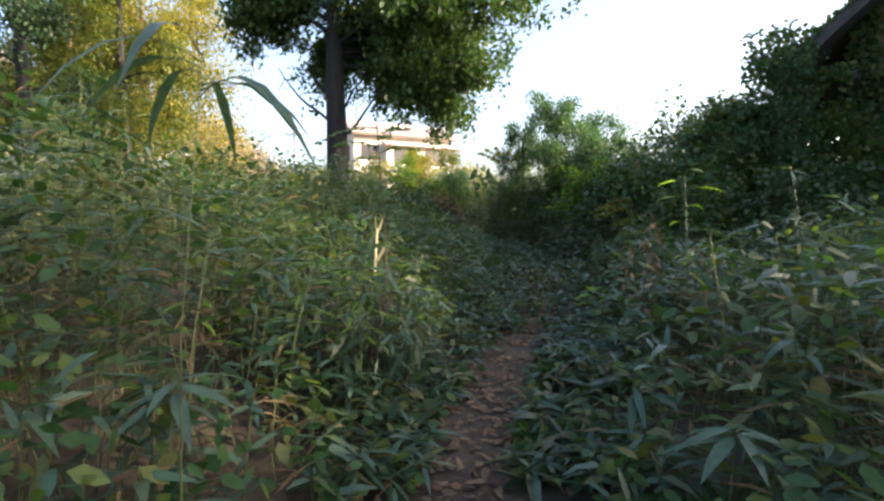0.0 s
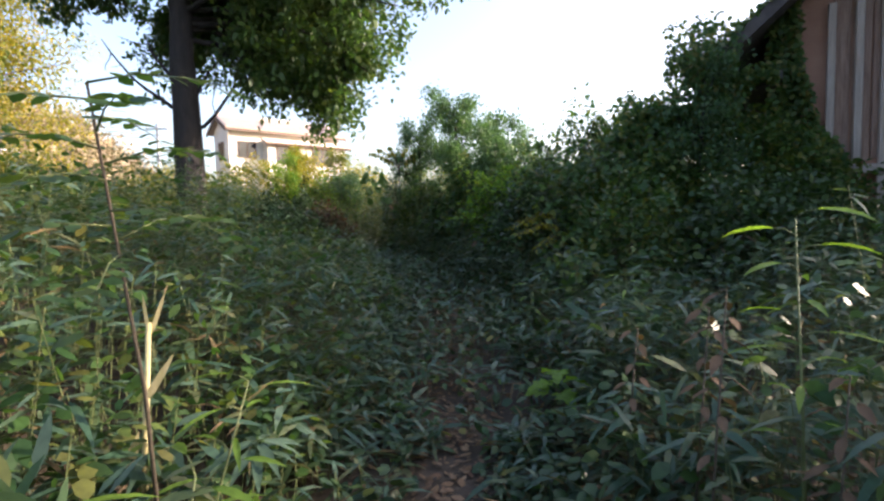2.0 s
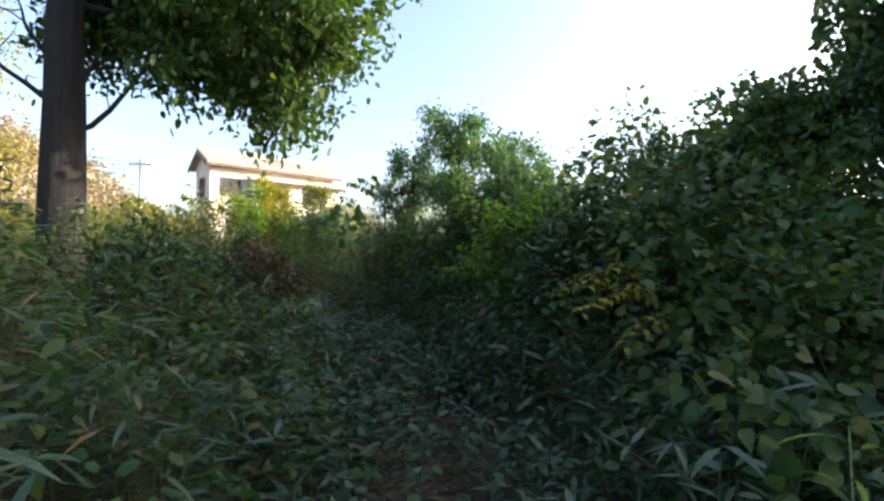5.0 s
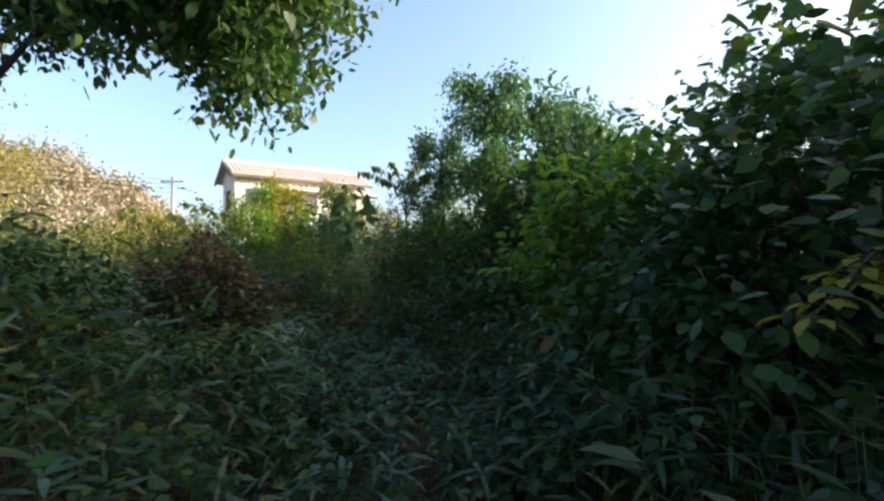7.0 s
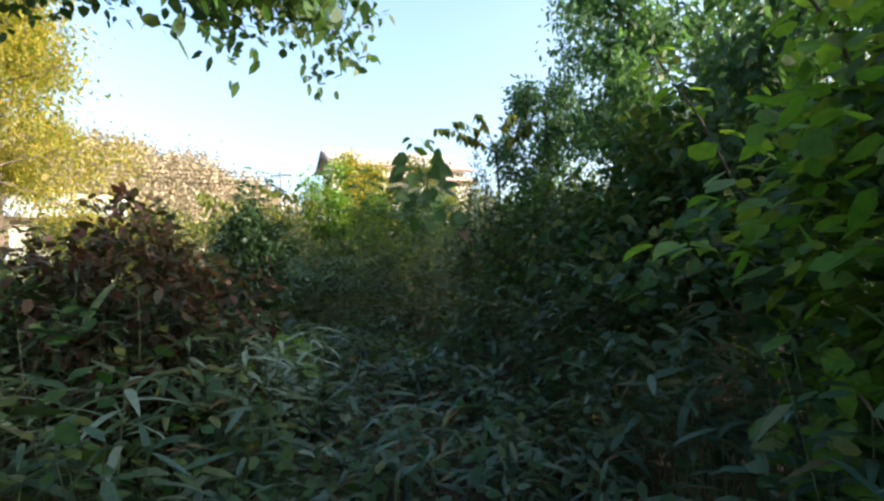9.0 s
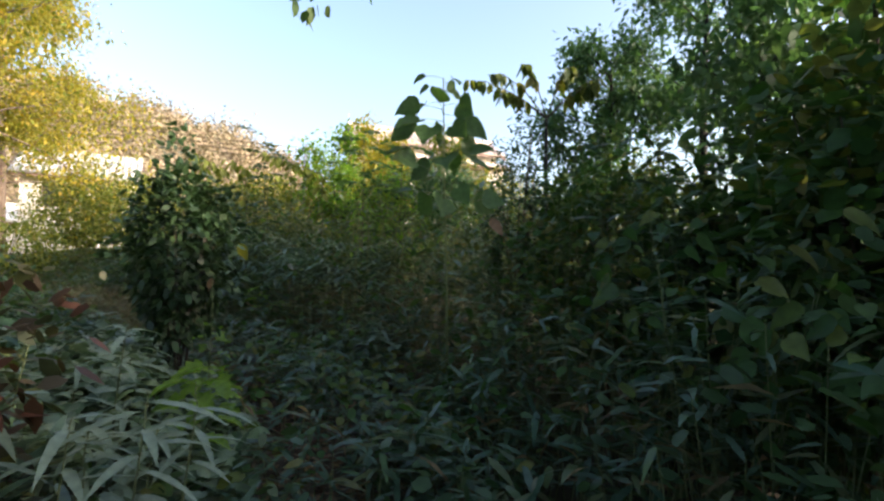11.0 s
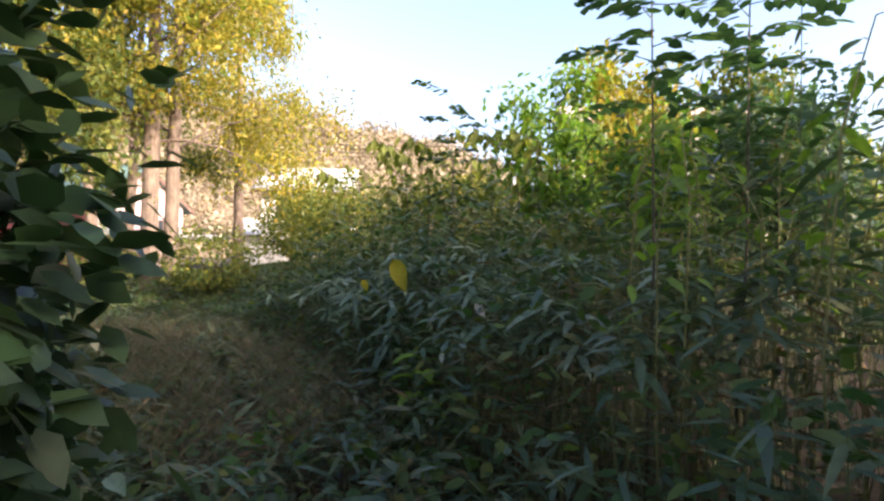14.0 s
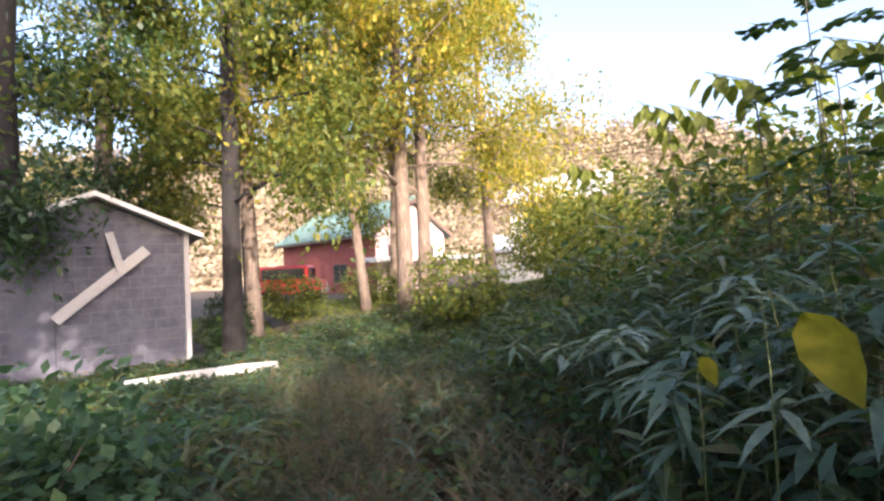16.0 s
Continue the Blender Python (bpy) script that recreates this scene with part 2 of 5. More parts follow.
def tube(points, radii, sides=7):
    """A tapered round stem along points: vertices and triangles."""
    pts = np.array(points, float)
    rad = np.broadcast_to(np.array(radii, float), len(pts))
    tang = np.gradient(pts, axis=0)
    tang = unit(tang)
    ref = np.array([0.31, 0.95, 0.05]) if abs(tang[0][2]) > 0.8 else np.array([0, 0, 1.0])
    vs = []
    for p, t, r in zip(pts, tang, rad):
        a = unit(np.cross(t, ref))
        b = np.cross(t, a)
        ang = np.linspace(0, 2 * np.pi, sides, endpoint=False)
        vs.append(p + r * (np.cos(ang)[:, None] * a + np.sin(ang)[:, None] * b))
    ts = []
    for i in range(len(pts) - 1):
        for j in range(sides):
            a, b = i * sides + j, i * sides + (j + 1) % sides
            ts += [(a, b, b + sides), (a, b + sides, a + sides)]
    for j in range(1, sides - 1):
        ts.append((0, j + 1, j))
        e = (len(pts) - 1) * sides
        ts.append((e, e + j, e + j + 1))
    return np.concatenate(vs), np.array(ts)


def stems(A, B, r):
    """Many thin straight stems from A to B, three-sided."""
    n = len(A)
    ang = rng.uniform(0, 6.28, n)
    vs = []
    for k in range(3):
        o = np.stack([np.cos(ang + k * 2.094), np.sin(ang + k * 2.094), np.zeros(n)], 1) * np.broadcast_to(r, n)[:, None]
        vs += [A + o, B + o * 0.5]
    V = np.stack(vs, 1).reshape(-1, 3)
    t = [(0, 2, 3), (0, 3, 1), (2, 4, 5), (2, 5, 3), (4, 0, 1), (4, 1, 5)]
    T = (np.array(t)[None] + (np.arange(n) * 6)[:, None, None]).reshape(-1, 3)
    return V, T


def add_box(bm, lo, hi, m=None, bevel=0.0):
    r = bmesh.ops.create_cube(bm, size=1)
    lo, hi = Vector(lo), Vector(hi)
    c, s = (lo + hi) / 2, hi - lo
    t = Matrix.Translation(c) @ Matrix.Diagonal((*s, 1))
    bmesh.ops.transform(bm, matrix=(m @ t) if m else t, verts=r["verts"])
    if bevel:
        es = list({e for v in r["verts"] for e in v.link_edges})
        bmesh.ops.bevel(bm, geom=es, offset=bevel, segments=1, affect="EDGES", profile=0.5)


def box_part(name, lo, hi, material, parent, m=None, bevel=0.0, label=""):
    bm = bmesh.new()
    add_box(bm, lo, hi, m, bevel)
    return part(name, bm, material, parent, label)


def empty(name, label, category, group="", kind=""):
    return tagged(new(name), label, category, group, kind)


# ---------- the lie of the land ----------
TRAIL = np.array([(0, -4), (0, 0), (0.15, 2.5), (0.8, 4.8), (1.45, 7.2), (1.95, 9.3), (2.1, 11.3), (2.02, 13.2),
                  (1.5, 14.9), (0.8, 16.1), (-0.35, 17.35), (-1.6, 18.2), (-4, 19.4), (-7, 20.2), (-10.5, 20.4)], float)
TRAIL_Z = np.array([0, 0.05, 0.3, 0.3, 0.26, 0.2, 0.2, 0.32, 0.38, 0.44, 0.5, 0.55, 0.58, 0.55, 0.5])


def smooth(v, a, b):
    t = np.clip((v - a) / (b - a), 0, 1)
    return t * t * (3 - 2 * t)


def trail(x, y):
    """Distance from the trail, which side (+ right of it), and the trail's height there."""
    x, y = np.asarray(x, float), np.asarray(y, float)
    best = np.full(x.shape, 1e9)
    side, z = np.zeros(x.shape), np.zeros(x.shape)
    for i in range(len(TRAIL) - 1):
        a, b = TRAIL[i], TRAIL[i + 1]
        d = b - a
        t = np.clip(((x - a[0]) * d[0] + (y - a[1]) * d[1]) / (d @ d), 0, 1)
        px, py = a[0] + t * d[0], a[1] + t * d[1]
        dist = np.hypot(x - px, y - py)
        near = dist < best
        best = np.where(near, dist, best)
        side = np.where(near, np.sign((y - a[1]) * -d[0] + (x - a[0]) * d[1]), side)
        z = np.where(near, TRAIL_Z[i] + t * (TRAIL_Z[i + 1] - TRAIL_Z[i]), z)
    return best, side, z


def waves(x, y, f):
    return (np.sin(x * f + 1.3) * np.cos(y * f * 0.83 + 0.4) + 0.6 * np.sin(x * f * 2.1 + y * f * 1.7) + 0.4 * np.cos(x * f * 3.7 - y * f * 3.1 + 2)) / 2


def ground_z(x, y):
    x, y = np.asarray(x, float), np.asarray(y, float)
    d, s, z = trail(x, y)
    left = smooth(-s * d, 0.6, 4.0) * (1 - smooth(y, 13, 17)) * (1 - smooth(-x, 7, 12))
    rise = smooth(y, 20, 42) * 2.2 * (1 - smooth(-x, 10, 24))
    right = smooth(s * d, 1.0, 5.0) * 0.35 * smooth(y, 4, 10)
    return z * (1 - smooth(d, 10, 40)) + 0.3 * smooth(d, 10, 40) + 0.75 * left + rise + right + 0.05 * waves(x, y, 1.9) * smooth(d, 0.2, 1.2) + 0.015 * waves(x, y, 6)


def brush_h(x, y):
    """How high the undergrowth stands."""
    d, s, _ = trail(x, y)
    l = 0.12 + 0.75 * smooth(d, 0.25, 1.6) + 0.55 * smooth(d, 1.5, 4.5)
    l = np.where(y > 14.5, 0.12 + 0.5 * smooth(d, 0.3, 1.5), l)
    r = 0.12 + 0.72 * smooth(d, 0.25, 1.5) + 0.3 * smooth(d, 1.5, 4)
    r = r + 1.15 * smooth(d, 0.42, 1.5) * smooth(y, 7.4, 9.8) * (1 - smooth(y, 13, 14.5)) + 0.75 * smooth(d, 0.5, 2.2) * smooth(y, 13, 14.5)
    r = r + 0.55 * smooth(x, 3.6, 6.0) * smooth(y, 8, 10) * (1 - smooth(y, 15, 17))
    low = (0.34 - 0.16 * smooth(-x, 0.5, 2.5)) * smooth(y, 4.5, 7.5) * (1 - smooth(d, 0.3, 0.8))
    clearing = smooth(-x, 4.5, 7.0) * smooth(y, 13, 16)
    h = np.where(s > 0, r, l) * (1 + 0.26 * waves(x, y, 1.1) + 0.16 * waves(x + 5, y, 3.1) + 0.22 * waves(x, y + 3, 5.3)) + low
    return h * (1 - clearing) + 0.16 * clearing


# ---------- ground ----------
def axis(lo, hi, fine_lo, fine_hi, step, coarse):
    mid = np.arange(fine_lo, fine_hi + 1e-6, step)
    up = fine_hi + np.geomspace(step * 2, hi - fine_hi, coarse)
    dn = fine_lo - np.geomspace(step * 2, fine_lo - lo, coarse)
    return np.concatenate([dn[::-1], mid, up])


gx, gy = axis(-900, 900, -16, 12, 0.2, 26), axis(-900, 1500, -3, 30, 0.2, 26)
X, Y = np.meshgrid(gx, gy)
Z = ground_z(X, Y)
nx, ny = len(gx), len(gy)
idx = np.arange(nx * ny).reshape(ny, nx)
q = np.stack([idx[:-1, :-1], idx[:-1, 1:], idx[1:, 1:], idx[1:, :-1]], -1).reshape(-1, 4)
ground = link("ground", tri_mesh("ground", np.stack([X.ravel(), Y.ravel(), Z.ravel()], 1), np.concatenate([q[:, [0, 1, 2]], q[:, [0, 2, 3]]]), True), M_SOIL)
tagged(ground, "dark soil with a narrow trodden trail under the brush", "ground", kind="structure")


# ---------- trees ----------
def branch_path(p, d, length, n=5, sag=0.0, wob=0.12):
    pts = [np.array(p, float)]
    d = unit(np.array(d, float))
    for i in range(n):
        d = unit(d + rng.normal(0, wob, 3) + np.array([0, 0, -sag]))
        pts.append(pts[-1] + d * length / n)
    return pts


def crown_leaves(tips, per, size, spread, shape, droop, wide=0.5):
    """Leaves in small sprays round twig ends."""
    tips = np.array(tips)
    n = len(tips) * per
    base = np.repeat(tips, per, 0) + rng.normal(0, 1, (n, 3)) * spread
    d = rng.normal(0, 1, (n, 3)) + np.array([0, 0, -0.35])
    nn = rng.normal(0, 0.6, (n, 3)) + np.array([0, 0, 1.0])
    L = size * rng.uniform(0.6, 1.25, n)
    return leaves(base, d, nn, L, L * wide * rng.uniform(0.8, 1.2, n), shape, droop)


def tree(name, label, base, top, r0, limbs, leaf_mat, bark, leaf=0.12, per=16, spread=0.22, twigs=7, shape="oval", sub=3, droop=0.2, leaf_wide=0.5, group="", bare=(), inner=0.48):
    """A tree: tapered trunk, limbs (start share of the trunk, direction, length), twigs and leaf sprays."""
    ob = empty(name, label, "tree", group)
    base, top = np.array(base, float), np.array(top, float)
    n = 9
    pts = [base + (top - base) * (i / n) + (rng.normal(0, 0.02, 3) * np.linalg.norm(top - base) * 0.12 if 2 < i < n else 0) for i in range(n + 1)]
    pts[0] = pts[0] - np.array([0, 0, 0.15])
    rad = [r0 * (1.25 if i == 0 else 1.0) * (1 - 0.75 * (i / n) ** 1.3) for i in range(n + 1)]
    link("trunk", tri_mesh("trunk", *tube(pts, rad, 12), True), bark, ob)
    tips, twig_geo = [], []
    P = np.array(pts)
    for share, d, length in limbs:
        k = share * n
        i = min(int(k), n - 1)
        s = P[i] + (P[i + 1] - P[i]) * (k - i)
        d = unit(np.array(d, float)) + np.array([0, 0, 0.28])
        bp = branch_path(s, d, length, 6, 0.085, 0.13)
        rr = max(0.012, r0 * 0.2 * min(1, length / 3.0))
        link("limb", tri_mesh("limb", *tube(bp, np.linspace(rr, rr * 0.25, 7), 7), True), bark, ob)
        for j in range(sub * 2):
            a = rng.uniform(inner, 1.0)
            q = np.array(bp[int(a * 6)])
            sd = unit(np.array(bp[-1]) - np.array(bp[0])) + rng.normal(0, 0.75, 3)
            sl = length * rng.uniform(0.2, 0.42)
            sp = branch_path(q, sd, sl, 4, 0.05, 0.2)
            twig_geo.append(tube(sp, np.linspace(rr * 0.3, 0.006, 5), 4))
            for t in range(twigs):
                m = sp[rng.integers(1, 5)] + rng.normal(0, 1, 3) * sl * 0.16
                tips.append(m)
    for share, d, length in bare:
        k = share * n
        i = min(int(k), n - 1)
        bp = branch_path(P[i] + (P[i + 1] - P[i]) * (k - i), d, length, 7, -0.03, 0.14)
        link("limb", tri_mesh("limb", *tube(bp, np.linspace(r0 * 0.15, 0.012, 8), 7), True), bark, ob)
        for j in (2, 4, 5, 6):
            twig_geo.append(tube(branch_path(bp[j], np.array(d) + rng.normal(0, 0.6, 3), length * 0.4, 4, -0.02, 0.2), np.linspace(0.014, 0.004, 5), 4))
    tagged(link("branchwork", tri_mesh("branchwork", *join(twig_geo)), bark, ob), kind="stuff")
    link("crown", tri_mesh("crown", *crown_leaves(tips, per, leaf, spread, shape, droop, leaf_wide)), leaf_mat, ob)
    return ob


def ring_limbs(n, lo, hi, length, up=0.25, az0=0.0):
    out = []
    for i in range(n):
        a = az0 + i * 2.4 + rng.uniform(-0.4, 0.4)
        s = lo + (hi - lo) * i / max(1, n - 1)
        out.append((s, (math.cos(a), math.sin(a), up + rng.uniform(-0.15, 0.25)), length * rng.uniform(0.75, 1.15) * (1.15 - 0.55 * s)))
    return out


# the large tree beside the trail
GT = (-2.92, 14.2)
tree("broadleaf_tree", "large broadleaf tree standing in the brush, trunk coloured as a backlit silhouette", (GT[0], GT[1], float(ground_z(*GT))), (-2.95, 14.35, 11.0), 0.34,
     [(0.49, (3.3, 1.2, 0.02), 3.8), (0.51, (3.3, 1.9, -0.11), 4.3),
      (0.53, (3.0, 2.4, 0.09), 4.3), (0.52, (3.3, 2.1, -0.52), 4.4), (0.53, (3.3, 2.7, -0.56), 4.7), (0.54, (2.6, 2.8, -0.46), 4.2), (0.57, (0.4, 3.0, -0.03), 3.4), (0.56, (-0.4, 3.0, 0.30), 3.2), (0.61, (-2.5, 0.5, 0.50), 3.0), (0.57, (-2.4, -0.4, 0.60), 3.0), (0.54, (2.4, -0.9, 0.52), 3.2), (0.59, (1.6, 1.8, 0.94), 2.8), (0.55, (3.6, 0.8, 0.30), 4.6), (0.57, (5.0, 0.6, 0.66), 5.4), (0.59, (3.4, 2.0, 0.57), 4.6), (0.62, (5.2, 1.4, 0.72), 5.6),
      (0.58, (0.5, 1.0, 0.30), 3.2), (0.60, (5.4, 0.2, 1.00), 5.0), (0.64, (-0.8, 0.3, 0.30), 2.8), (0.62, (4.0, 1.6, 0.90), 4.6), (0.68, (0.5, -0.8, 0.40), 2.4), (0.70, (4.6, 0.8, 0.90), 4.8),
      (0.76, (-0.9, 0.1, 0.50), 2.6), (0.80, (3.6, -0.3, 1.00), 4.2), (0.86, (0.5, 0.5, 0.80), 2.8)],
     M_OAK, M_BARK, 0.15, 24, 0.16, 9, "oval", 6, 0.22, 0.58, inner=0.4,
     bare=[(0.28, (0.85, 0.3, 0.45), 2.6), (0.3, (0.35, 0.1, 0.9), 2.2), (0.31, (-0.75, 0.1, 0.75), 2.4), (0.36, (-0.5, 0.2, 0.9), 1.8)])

# wood at the edge of the clearing
WOOD = "tall trees round the clearing"
for (bx, by, r, h, mat_l, bark_l, nl, ln, lo, label) in [
    (-12.0, 19.0, 0.2, 13, M_MIXED, M_BARK, 15, 3.2, 0.24, "tall slim tree with green and yellowing leaves"),
    (-14.35, 19.74, 0.19, 12, M_MIXED, M_BARKP, 14, 3.2, 0.24, "tall slim tree with a pale trunk and turning leaves"),
    (-13.9, 23.75, 0.24, 13, M_AUTUMN, M_BARKP, 17, 5.0, 0.27, "tall tree with bright yellow autumn crown"),
    (-14.35, 24.6, 0.22, 12, M_AUTUMN, M_BARKP, 16, 5.0, 0.28, "tall tree with yellow-green autumn crown"),
    (-12.7, 15.3, 0.23, 13, M_DARK, M_BARK, 13, 3.0, 0.2, "tall dark tree beside the block shed"),
    (-18.0, 16.2, 0.29, 14, M_MIXED, M_BARKP, 13, 3.4, 0.32, "thick-trunked tree behind the block shed"),
    (-15.3, 23.05, 0.15, 12, M_MIXED, M_BARKP, 10, 2.6, 0.42, "slim leaning tree with thin foliage"),
    (-17.7, 29.3, 0.22, 13, M_AUTUMN, M_BARKP, 13, 3.6, 0.22, "yellowing tree at the edge of the wood"),
    (-21.0, 20.5, 0.2, 14, M_MIXED, M_BARK, 12, 3.6, 0.28, "tall tree in the wood behind the clearing"),
    (-23.0, 13.0, 0.22, 14, M_MIXED, M_BARK, 12, 3.8, 0.25, "tall tree in the wood behind the shed"),
    (-20.0, 26.0, 0.2, 13, M_MIXED, M_BARKP, 12, 3.4, 0.25, "tall tree with mixed green and yellow leaves"),
]:
    gz = float(ground_z(bx, by))
    lean = (-0.4, -1.05) if r == 0.15 else rng.normal(0, 0.25, 2)
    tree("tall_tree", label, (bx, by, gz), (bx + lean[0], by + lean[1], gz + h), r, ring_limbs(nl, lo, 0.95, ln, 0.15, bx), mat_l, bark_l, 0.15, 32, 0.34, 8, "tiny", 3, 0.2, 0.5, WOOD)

# feathery trees beyond the brush and young trees on the barn side
for (bx, by, tx, ty, tz, r, nl, ln, lo, m, lf) in [
    (4.5, 19.6, 4.4, 19.4, 6.0, 0.07, 16, 1.6, 0.4, M_TEAL, 0.1), (6.1, 18.4, 6.2, 18.3, 4.8, 0.06, 11, 1.3, 0.4, M_TEAL, 0.1),
    (3.5, 20.3, 3.4, 20.2, 4.8, 0.06, 10, 1.2, 0.4, M_TEAL, 0.1), (4.2, 17.0, 4.0, 17.2, 5.2, 0.045, 12, 1.2, 0.4, M_TEAL, 0.11), (3.3, 20.6, 3.3, 20.6, 5.0, 0.035, 11, 1.0, 0.4, M_TEAL, 0.11),
    (5.2, 17.6, 5.1, 17.5, 4.8, 0.045, 12, 1.2, 0.3, M_TEAL, 0.11), (5.8, 16.2, 5.6, 16.2, 3.8, 0.05, 12, 1.3, 0.25, M_TEAL, 0.12),
    (-1.5, 22.3, -1.55, 22.3, 3.9, 0.025, 7, 0.8, 0.5, M_LIME, 0.11), (-0.9, 23.3, -0.9, 23.3, 4.3, 0.025, 8, 0.9, 0.5, M_AUTUMN, 0.11), (4.6, 14.8, 4.5, 14.7, 3.9, 0.04, 11, 1.0, 0.3, M_TEAL, 0.11), (6.6, 12.6, 6.4, 12.5, 3.5, 0.05, 12, 1.2, 0.35, M_GREEN, 0.1),
    (6.2, 9.3, 6.3, 9.2, 3.9, 0.05, 12, 1.0, 0.45, M_TEAL, 0.07), (-0.2, 21.5, -0.25, 21.5, 3.1, 0.03, 7, 0.7, 0.5, M_LIME, 0.09), (0.75, 21.9, 0.7, 21.9, 3.35, 0.03, 10, 0.75, 0.5, M_TEAL, 0.09), (0.6, 24.5, 0.6, 24.6, 4.4, 0.04, 10, 1.0, 0.45, M_MIXED, 0.1), (-1.2, 25.5, -1.2, 25.5, 4.6, 0.04, 10, 1.0, 0.45, M_AUTUMN, 0.1),
]:
    tree("young_tree", "slender young tree with airy green foliage in the brush", (bx, by, float(ground_z(bx, by))), (tx, ty, tz), r,
         ring_limbs(nl, lo, 0.98, ln, 0.5, bx), m, M_BARK, lf, 15, 0.15, 7, "tiny", 2, 0.25, 0.5, "young trees")

# tall trees added beside the barn, out of view, to shade the trail
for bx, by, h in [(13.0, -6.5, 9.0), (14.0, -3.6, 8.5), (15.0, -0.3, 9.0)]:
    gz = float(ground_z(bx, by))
    tree("tall_tree", "tall leafy tree, unseen, added to shade the trail", (bx, by, gz), (bx, by, gz + h), 0.2, ring_limbs(14, 0.16, 0.95, 3.2, 0.2, bx), M_MIXED, M_BARK, 0.26, 24, 0.4, 8, "tiny", 3, 0.2, 0.6, "trees beside the barn")


# ---------- barn ----------
def gable_roof(name, parent, x0, x1, y0, y1, z_eave, z_ridge, over, thick, material):
    """Two thick roof slopes with the ridge along y."""
    xm = (x0 + x1) / 2
    for sgn, xe in ((-1, x0), (1, x1)):
        slope = (z_ridge - z_eave) / abs(xm - xe)
        xo = xe + sgn * over
        zo = z_eave - slope * over
        bm = bmesh.new()
        v = []
        for y in (y0, y1):
            v += [bm.verts.new((xm, y, z_ridge)), bm.verts.new((xo, y, zo)), bm.verts.new((xo, y, zo + thick * 0.8)), bm.verts.new((xm, y, z_ridge + thick))]
        for f in ((0, 1, 2, 3), (7, 6, 5, 4), (0, 4, 5, 1), (1, 5, 6, 2), (2, 6, 7, 3), (3, 7, 4, 0)):
            bm.faces.new([v[i] for i in f])
        bmesh.ops.recalc_face_normals(bm, faces=bm.faces)
        part(name, bm, material, parent)


BARN = Matrix.Translation((7.94, 9.32, 0)) @ Matrix.Rotation(radians(-45), 4, "Z")
BARN_INV = BARN.inverted()
barn = empty("barn", "old barn with weathered boards and dark overgrown roof", "barn")
barn.matrix_basis = BARN
bx0, bx1, by0, by1 = 0.0, 6.4, 0.0, 5.0
bz, z_eave, z_ridge = 0.2, 5.0, 7.8
gable = bmesh.new()
prof = [(bx0, bz), (bx1, bz), (bx1, z_eave), ((bx0 + bx1) / 2, z_ridge), (bx0, z_eave)]
fr = [gable.verts.new((x, by0, z)) for x, z in prof]
bk = [gable.verts.new((x, by1, z)) for x, z in prof]
gable.faces.new(fr)
gable.faces.new(bk[::-1])
for i in range(5):
    j = (i + 1) % 5
    gable.faces.new([fr[j], fr[i], bk[i], bk[j]])
bmesh.ops.recalc_face_normals(gable, faces=gable.faces)
part("wall", gable, M_MUD, barn, "reddish clay wall")
gable_roof("roof", barn, bx0, bx1, by0 - 0.9, by1 + 0.5, z_eave, z_ridge, 1.3, 0.3, M_THATCH)
bw = 0.26
k = 0
xx = bx0 + 0.7
while xx < bx1 - 0.2:
    top = z_eave - 0.15 + (1 - abs(xx + bw / 2 - (bx0 + bx1) / 2) / ((bx1 - bx0) / 2)) * 2.6
    box_part("board", (xx, by0 - 0.035 - 0.012 * (k % 3), 2.45 + 0.05 * (k % 4)), (xx + bw - 0.025, by0 - 0.004, top), M_BOARD, barn, bevel=0.006)
    xx += bw
    k += 1
for px in (bx0 + 0.02, bx0 + 0.62, bx0 + 0.98, bx0 + 1.3, bx0 + 3.0):
    box_part("post", (px, by0 - 0.16, bz), (px + 0.11, by0 - 0.066, z_eave + 0.1), M_POST, barn, bevel=0.012, label="pale grey upright post")
box_part("beam", (bx0 - 0.1, by0 - 0.2, 2.3), (bx1 + 0.1, by0 - 0.066, 2.45), M_POST, barn, bevel=0.015)
def lean_z(x):
    return 3.85 + 0.31 * x


bm = bmesh.new()
v = []
for y in (-0.9, 4.5):
    for x, dz in ((-2.8, 0), (-0.01, 0), (-0.01, 0.14), (-2.8, 0.12)):
        v.append(bm.verts.new((x, y, lean_z(x) + dz)))
for f in ((0, 1, 2, 3), (7, 6, 5, 4), (0, 4, 5, 1), (1, 5, 6, 2), (2, 6, 7, 3), (3, 7, 4, 0)):
    bm.faces.new([v[i] for i in f])
bmesh.ops.recalc_face_normals(bm, faces=bm.faces)
part("lean_to_roof", bm, M_THATCH, barn, "dark lean-to roof under creepers")
for py in (-0.6, 1.9, 4.2):
    box_part("lean_to_post", (-2.6, py, bz), (-2.48, py + 0.12, lean_z(-2.55)), M_POST, barn, bevel=0.012)
box_part("ledge", (bx0 + 1.5, by0 - 0.4, 3.55), (bx0 + 2.7, by0 - 0.066, 3.62), M_THATCH, barn, bevel=0.01)


